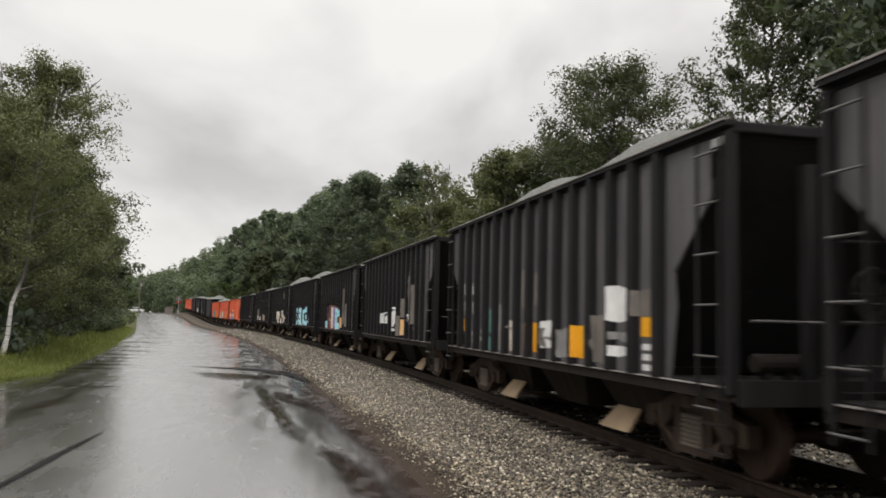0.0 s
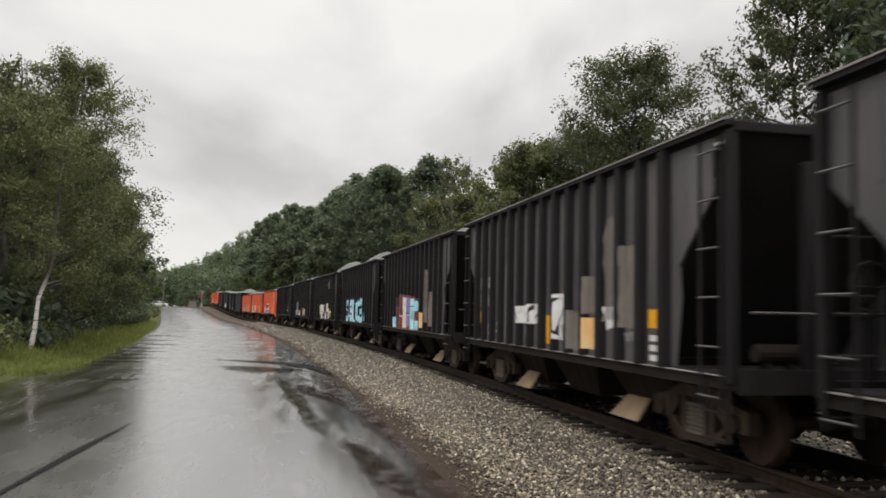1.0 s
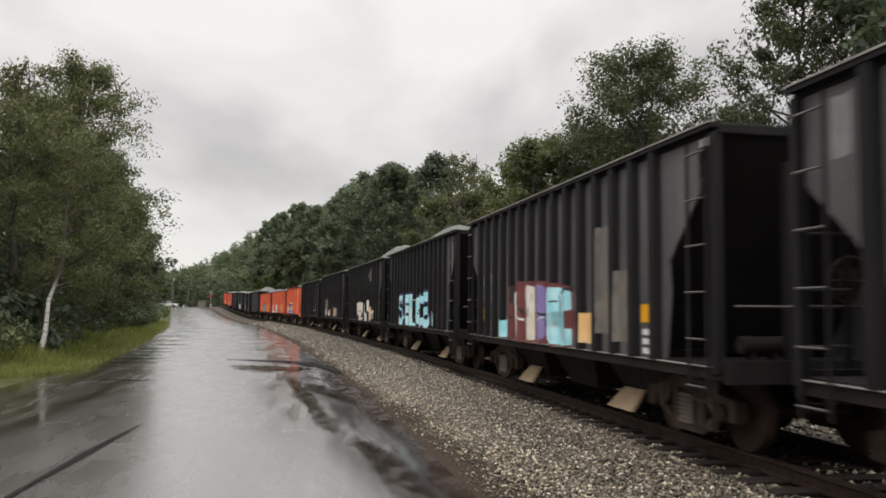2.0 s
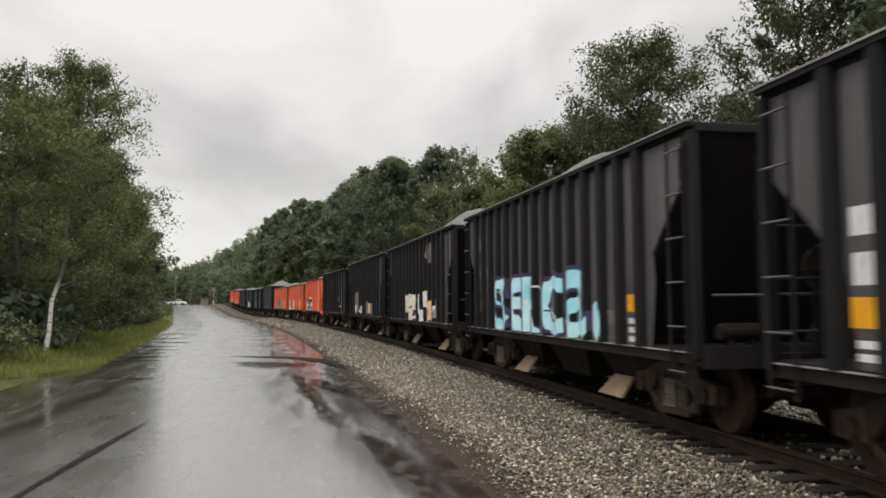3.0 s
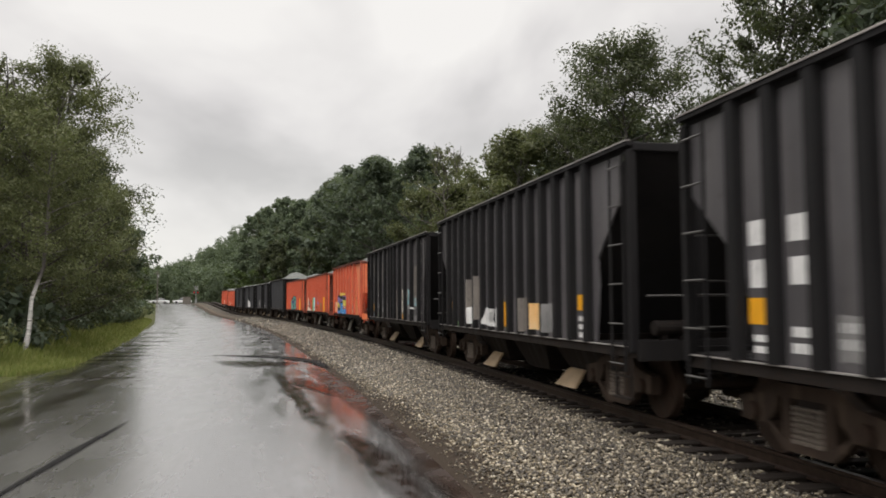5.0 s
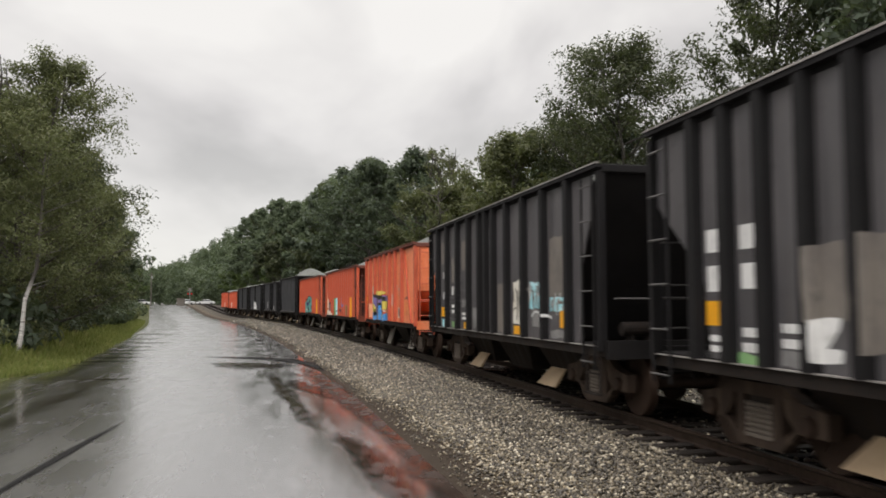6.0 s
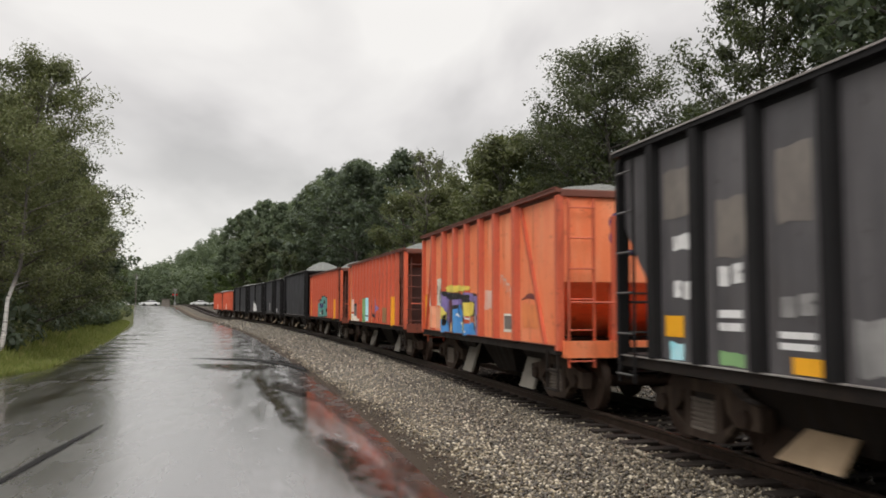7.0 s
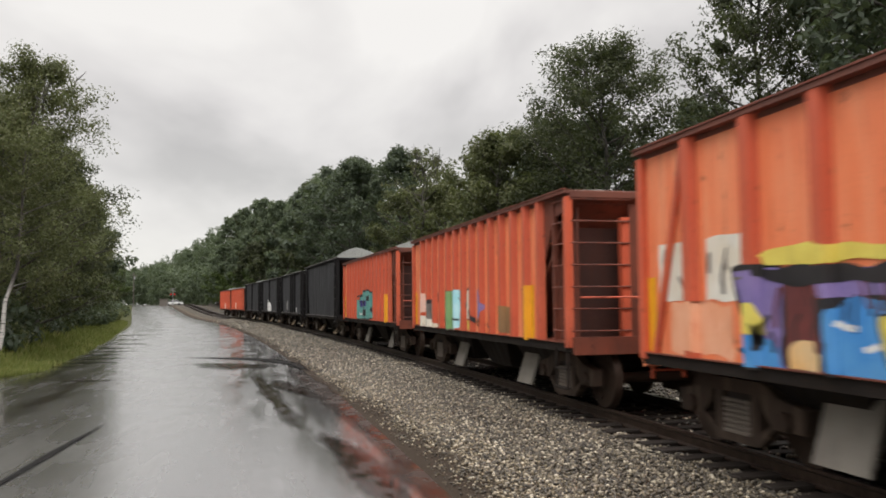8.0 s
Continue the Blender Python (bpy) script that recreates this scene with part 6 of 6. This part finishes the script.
def pole():
    p = new("utility_pole")
    bm = bmesh.new()
    tube(bm, (0, 0, 0), (0, 0, 8.2), 0.15, 0.10, 10)
    part("mast", bm, M_POLE, p)
    bm = bmesh.new()
    box(bm, -0.9, 0.9, -0.05, 0.05, 7.5, 7.62)
    part("crossarm", bm, M_POLE, p)
    bm = bmesh.new()
    tube(bm, (0.2, -0.16, 6.6), (0.2, -0.16, 7.3), 0.19, None, 10)
    part("transformer", bm, M_MAST, p, "pale grey transformer can")
    tagged(p, "grey wooden utility pole by the far crossing", "utility pole")
    p.matrix_basis = pose(-28.6, 212, ground_z(212, -12) - 0.1)


pole()


def crossing_signal(x, s, turn):
    p = new("crossing_signal")
    bm = bmesh.new()
    tube(bm, (0, 0, 0), (0, 0, 4.4), 0.07, None, 8)
    part("mast", bm, M_MAST, p)
    bm = bmesh.new()
    for q in (-1, 1):
        prism_x(bm, [(-0.6, 3.9 + q * 0.45), (-0.6, 4.1 + q * 0.45), (0.6, 4.1 - q * 0.45), (0.6, 3.9 - q * 0.45)], -0.02 + q * 0.03, q * 0.03)
    part("crossbuck", bm, S_GREY, p, "white crossed boards").matrix_basis = pose(0, -0.1, 0, 0, 0, 90)
    for q in (-1, 1):
        bm = bmesh.new()
        tube(bm, (q * 0.42, -0.1, 2.9), (q * 0.42, -0.16, 2.9), 0.3, None, 14)
        bl = part("backplate", bm, M_RUBBER, p)
        bm = bmesh.new()
        tube(bm, (q * 0.42, -0.16, 2.9), (q * 0.42, -0.2, 2.9), 0.14, None, 12)
        part("lens", bm, M_REDLENS, bl, "red signal lens")
    bm = bmesh.new()
    box(bm, -0.2, 0.2, -0.15, 0.15, 0, 1.0)
    part("relay_box", bm, M_MAST, p, bevel=0.02)
    tagged(p, "railway crossing signal mast with dark backplates", "crossing signal")
    p.matrix_basis = pose(x, s, ground_z(s, -8) - 0.05, 0, 0, turn)


crossing_signal(-19.6, 213, 8)
bm = bmesh.new()
box(bm, -60, 60, -4, 4, -0.3, 0.02)
far_road = part("road", bm, M_ROAD, None)
far_road.matrix_basis = pose(-20, CROSS_S, cross_z)
tagged(far_road, "wet asphalt cross road at the far level crossing", "road", kind="structure")
cab = new("signal_cabinet")
bm = bmesh.new()
box(bm, -0.9, 0.9, -0.6, 0.6, 0, 1.7)
part("body", bm, M_POLE, cab, bevel=0.03)
bm = bmesh.new()
box(bm, -1.0, 1.0, -0.7, 0.7, 1.7, 1.8)
part("lid", bm, M_POLE, cab)
tagged(cab, "weathered grey-brown signal cabinet beside the far crossing", "cabinet")
cab.matrix_basis = pose(-21.4, 210, ground_z(210, -8))


# ---- grass on the verge ----
rng = np.random.default_rng(40)
cnt = 46000
gs = np.where(rng.random(cnt) < 0.42, 23.25 + 4.6 * rng.random(cnt), 23.3 + 75 * rng.random(cnt) ** 2.0)
gd = np.empty(cnt)
pts = []
for i in range(cnt):
    s = float(gs[i])
    w = rng.random()
    if s < 27.8:
        d = road_left(max(s, 23.3)) + 0.1 - w * (9.5 if s < 25 else 5.0)
    else:
        d = road_left(s) + 0.12 - w * 3.0
    pts.append((*at(s, d), ground_z(s, d), w))
gv, gf = [], []
for x, y, _, z, w in pts:
    hgt = (0.18 + 0.75 * w * min(1, 0.4 + w)) * random.uniform(0.6, 1.2)
    a, ln = random.uniform(0, 6.28), random.uniform(0.1, 0.5) * hgt
    wd = random.uniform(0.012, 0.026)
    k = len(gv)
    ca, sa = math.cos(a), math.sin(a)
    gv += [(x - sa * wd, y + ca * wd, z - 0.02), (x + sa * wd, y - ca * wd, z - 0.02), (x + ca * ln * 0.4 + sa * wd * 0.7, y + sa * ln * 0.4 - ca * wd * 0.7, z + hgt * 0.65), (x + ca * ln, y + sa * ln, z + hgt)]
    gf += [(k, k + 1, k + 2), (k, k + 2, k + 3)]
grass_ob = piece("grass", raw_mesh("grass", gv, gf, L_GRASS))
tagged(grass_ob, "tall unmown green and straw-coloured grass on the verge", "grass", kind="stuff")

# ---- ties and ballast stones ----
bm = bmesh.new()
box(bm, -1.3, 1.3, -0.115, 0.115, -0.17, 0.0)
TIE = mesh_of("tie", bm, M_TIE, 0.012)
for i in range(150):
    s = 2.0 + i * 0.52
    x, a = bend(s)
    piece("tie", TIE, track, pose(TRACK_X + x + random.uniform(-0.03, 0.03), s, 0.252, 0, 0, math.degrees(a) + random.uniform(-0.8, 0.8)))
tie_v, tie_f = [], []
for i in range(330):
    s = 80 + i * 0.52
    k = len(tie_v)
    z = ground_z(s, 0) + 0.03
    tie_v += [at(s + b, a, z + c) for a in (-1.3, 1.3) for b in (-0.115, 0.115) for c in (-0.1, 0.0)]
    tie_f += [tuple(k + j for j in q) for q in ((0, 1, 3, 2), (4, 6, 7, 5), (0, 4, 5, 1), (2, 3, 7, 6), (1, 5, 7, 3))]
tagged(piece("far_ties", raw_mesh("far_ties", tie_v, tie_f, M_TIE), track), kind="stuff")


def stones(name, count, s0, s1, d0, d1, size, seed, power=1.0, material=M_STONE, toe=0.0):
    rng = np.random.default_rng(seed)
    s = s0 + (s1 - s0) * rng.random(count) ** power
    d = d0 + (d1 - d0) * rng.random(count)
    # ragged outer edge, thinning towards the road
    keep = (d > -3.42 - toe - 0.4 * np.clip((s - 14) / 16, 0, 1) + 0.10 * np.sin(s * 1.3) + 0.07 * np.sin(s * 3.1) + rng.normal(0, 0.16, count))
    s, d = s[keep], d[keep]
    n = len(s)
    z = np.interp(d, [p[0] for p in PROFILE], [p[1] for p in PROFILE])
    u = np.clip(s, 0, BEND_END)
    x = TRACK_X - BEND * u * u / 2 + d
    r = size * rng.uniform(0.55, 1.35, n)
    base = np.array([(1, 0, 0), (0, 1, 0), (-1, 0, 0), (0, -1, 0), (0, 0, 1), (0, 0, -1), (0.62, 0.62, 0.5), (-0.62, -0.62, -0.5)])[:6]
    v = base[None] * rng.uniform(0.6, 1.15, (n, 6, 1)) * np.array([1.25, 0.95, 0.75])
    ang = rng.uniform(0, 2 * np.pi, n)
    tilt = rng.normal(0, 0.5, n)
    ct, st, ca, sa = np.cos(tilt)[:, None], np.sin(tilt)[:, None], np.cos(ang)[:, None], np.sin(ang)[:, None]
    vy, vz = v[:, :, 1] * ct - v[:, :, 2] * st, v[:, :, 1] * st + v[:, :, 2] * ct
    vx2, vy2 = v[:, :, 0] * ca - vy * sa, v[:, :, 0] * sa + vy * ca
    out = np.stack([vx2 * r[:, None] + x[:, None], vy2 * r[:, None] + s[:, None], vz * r[:, None] + (z + r * 0.35 + rng.uniform(-0.2, 0.5, n) * r)[:, None]], -1)
    tri = np.array([(0, 1, 4), (1, 2, 4), (2, 3, 4), (3, 0, 4), (1, 0, 5), (2, 1, 5), (3, 2, 5), (0, 3, 5)])
    f = (np.arange(n)[:, None, None] * 6 + tri[None]).reshape(-1)
    me = bpy.data.meshes.new(name)
    me.vertices.add(n * 6)
    me.vertices.foreach_set("co", out.reshape(-1))
    me.loops.add(len(f))
    me.loops.foreach_set("vertex_index", f.astype(np.int32))
    me.polygons.add(n * 8)
    me.polygons.foreach_set("loop_start", np.arange(0, len(f), 3, dtype=np.int32))
    me.update(calc_edges=True)
    me.materials.append(material)
    ob = piece(name, me)
    tagged(ob, "grey and tan crushed stone ballast beside the track", "ballast", kind="stuff")


stones("ballast", 58000, 4.5, 24.0, -4.2, -1.02, 0.027, 50)
stones("ballast", 3500, 4.5, 34.0, -4.0, -3.3, 0.020, 55, 1.2, M_STONE, 0.55)
stones("ballast", 16000, 4.5, 34.0, -4.0, -2.75, 0.022, 54, 1.2, M_GRIT, 0.12)
stones("ballast", 36000, 24.0, 66.0, -4.2, -1.05, 0.037, 51, 1.4)
stones("ballast", 7000, 66.0, 140.0, -4.2, -1.1, 0.075, 53, 1.3)
stones("ballast", 5000, 4.5, 40.0, -0.6, 3.6, 0.045, 52, 1.3)

motions()
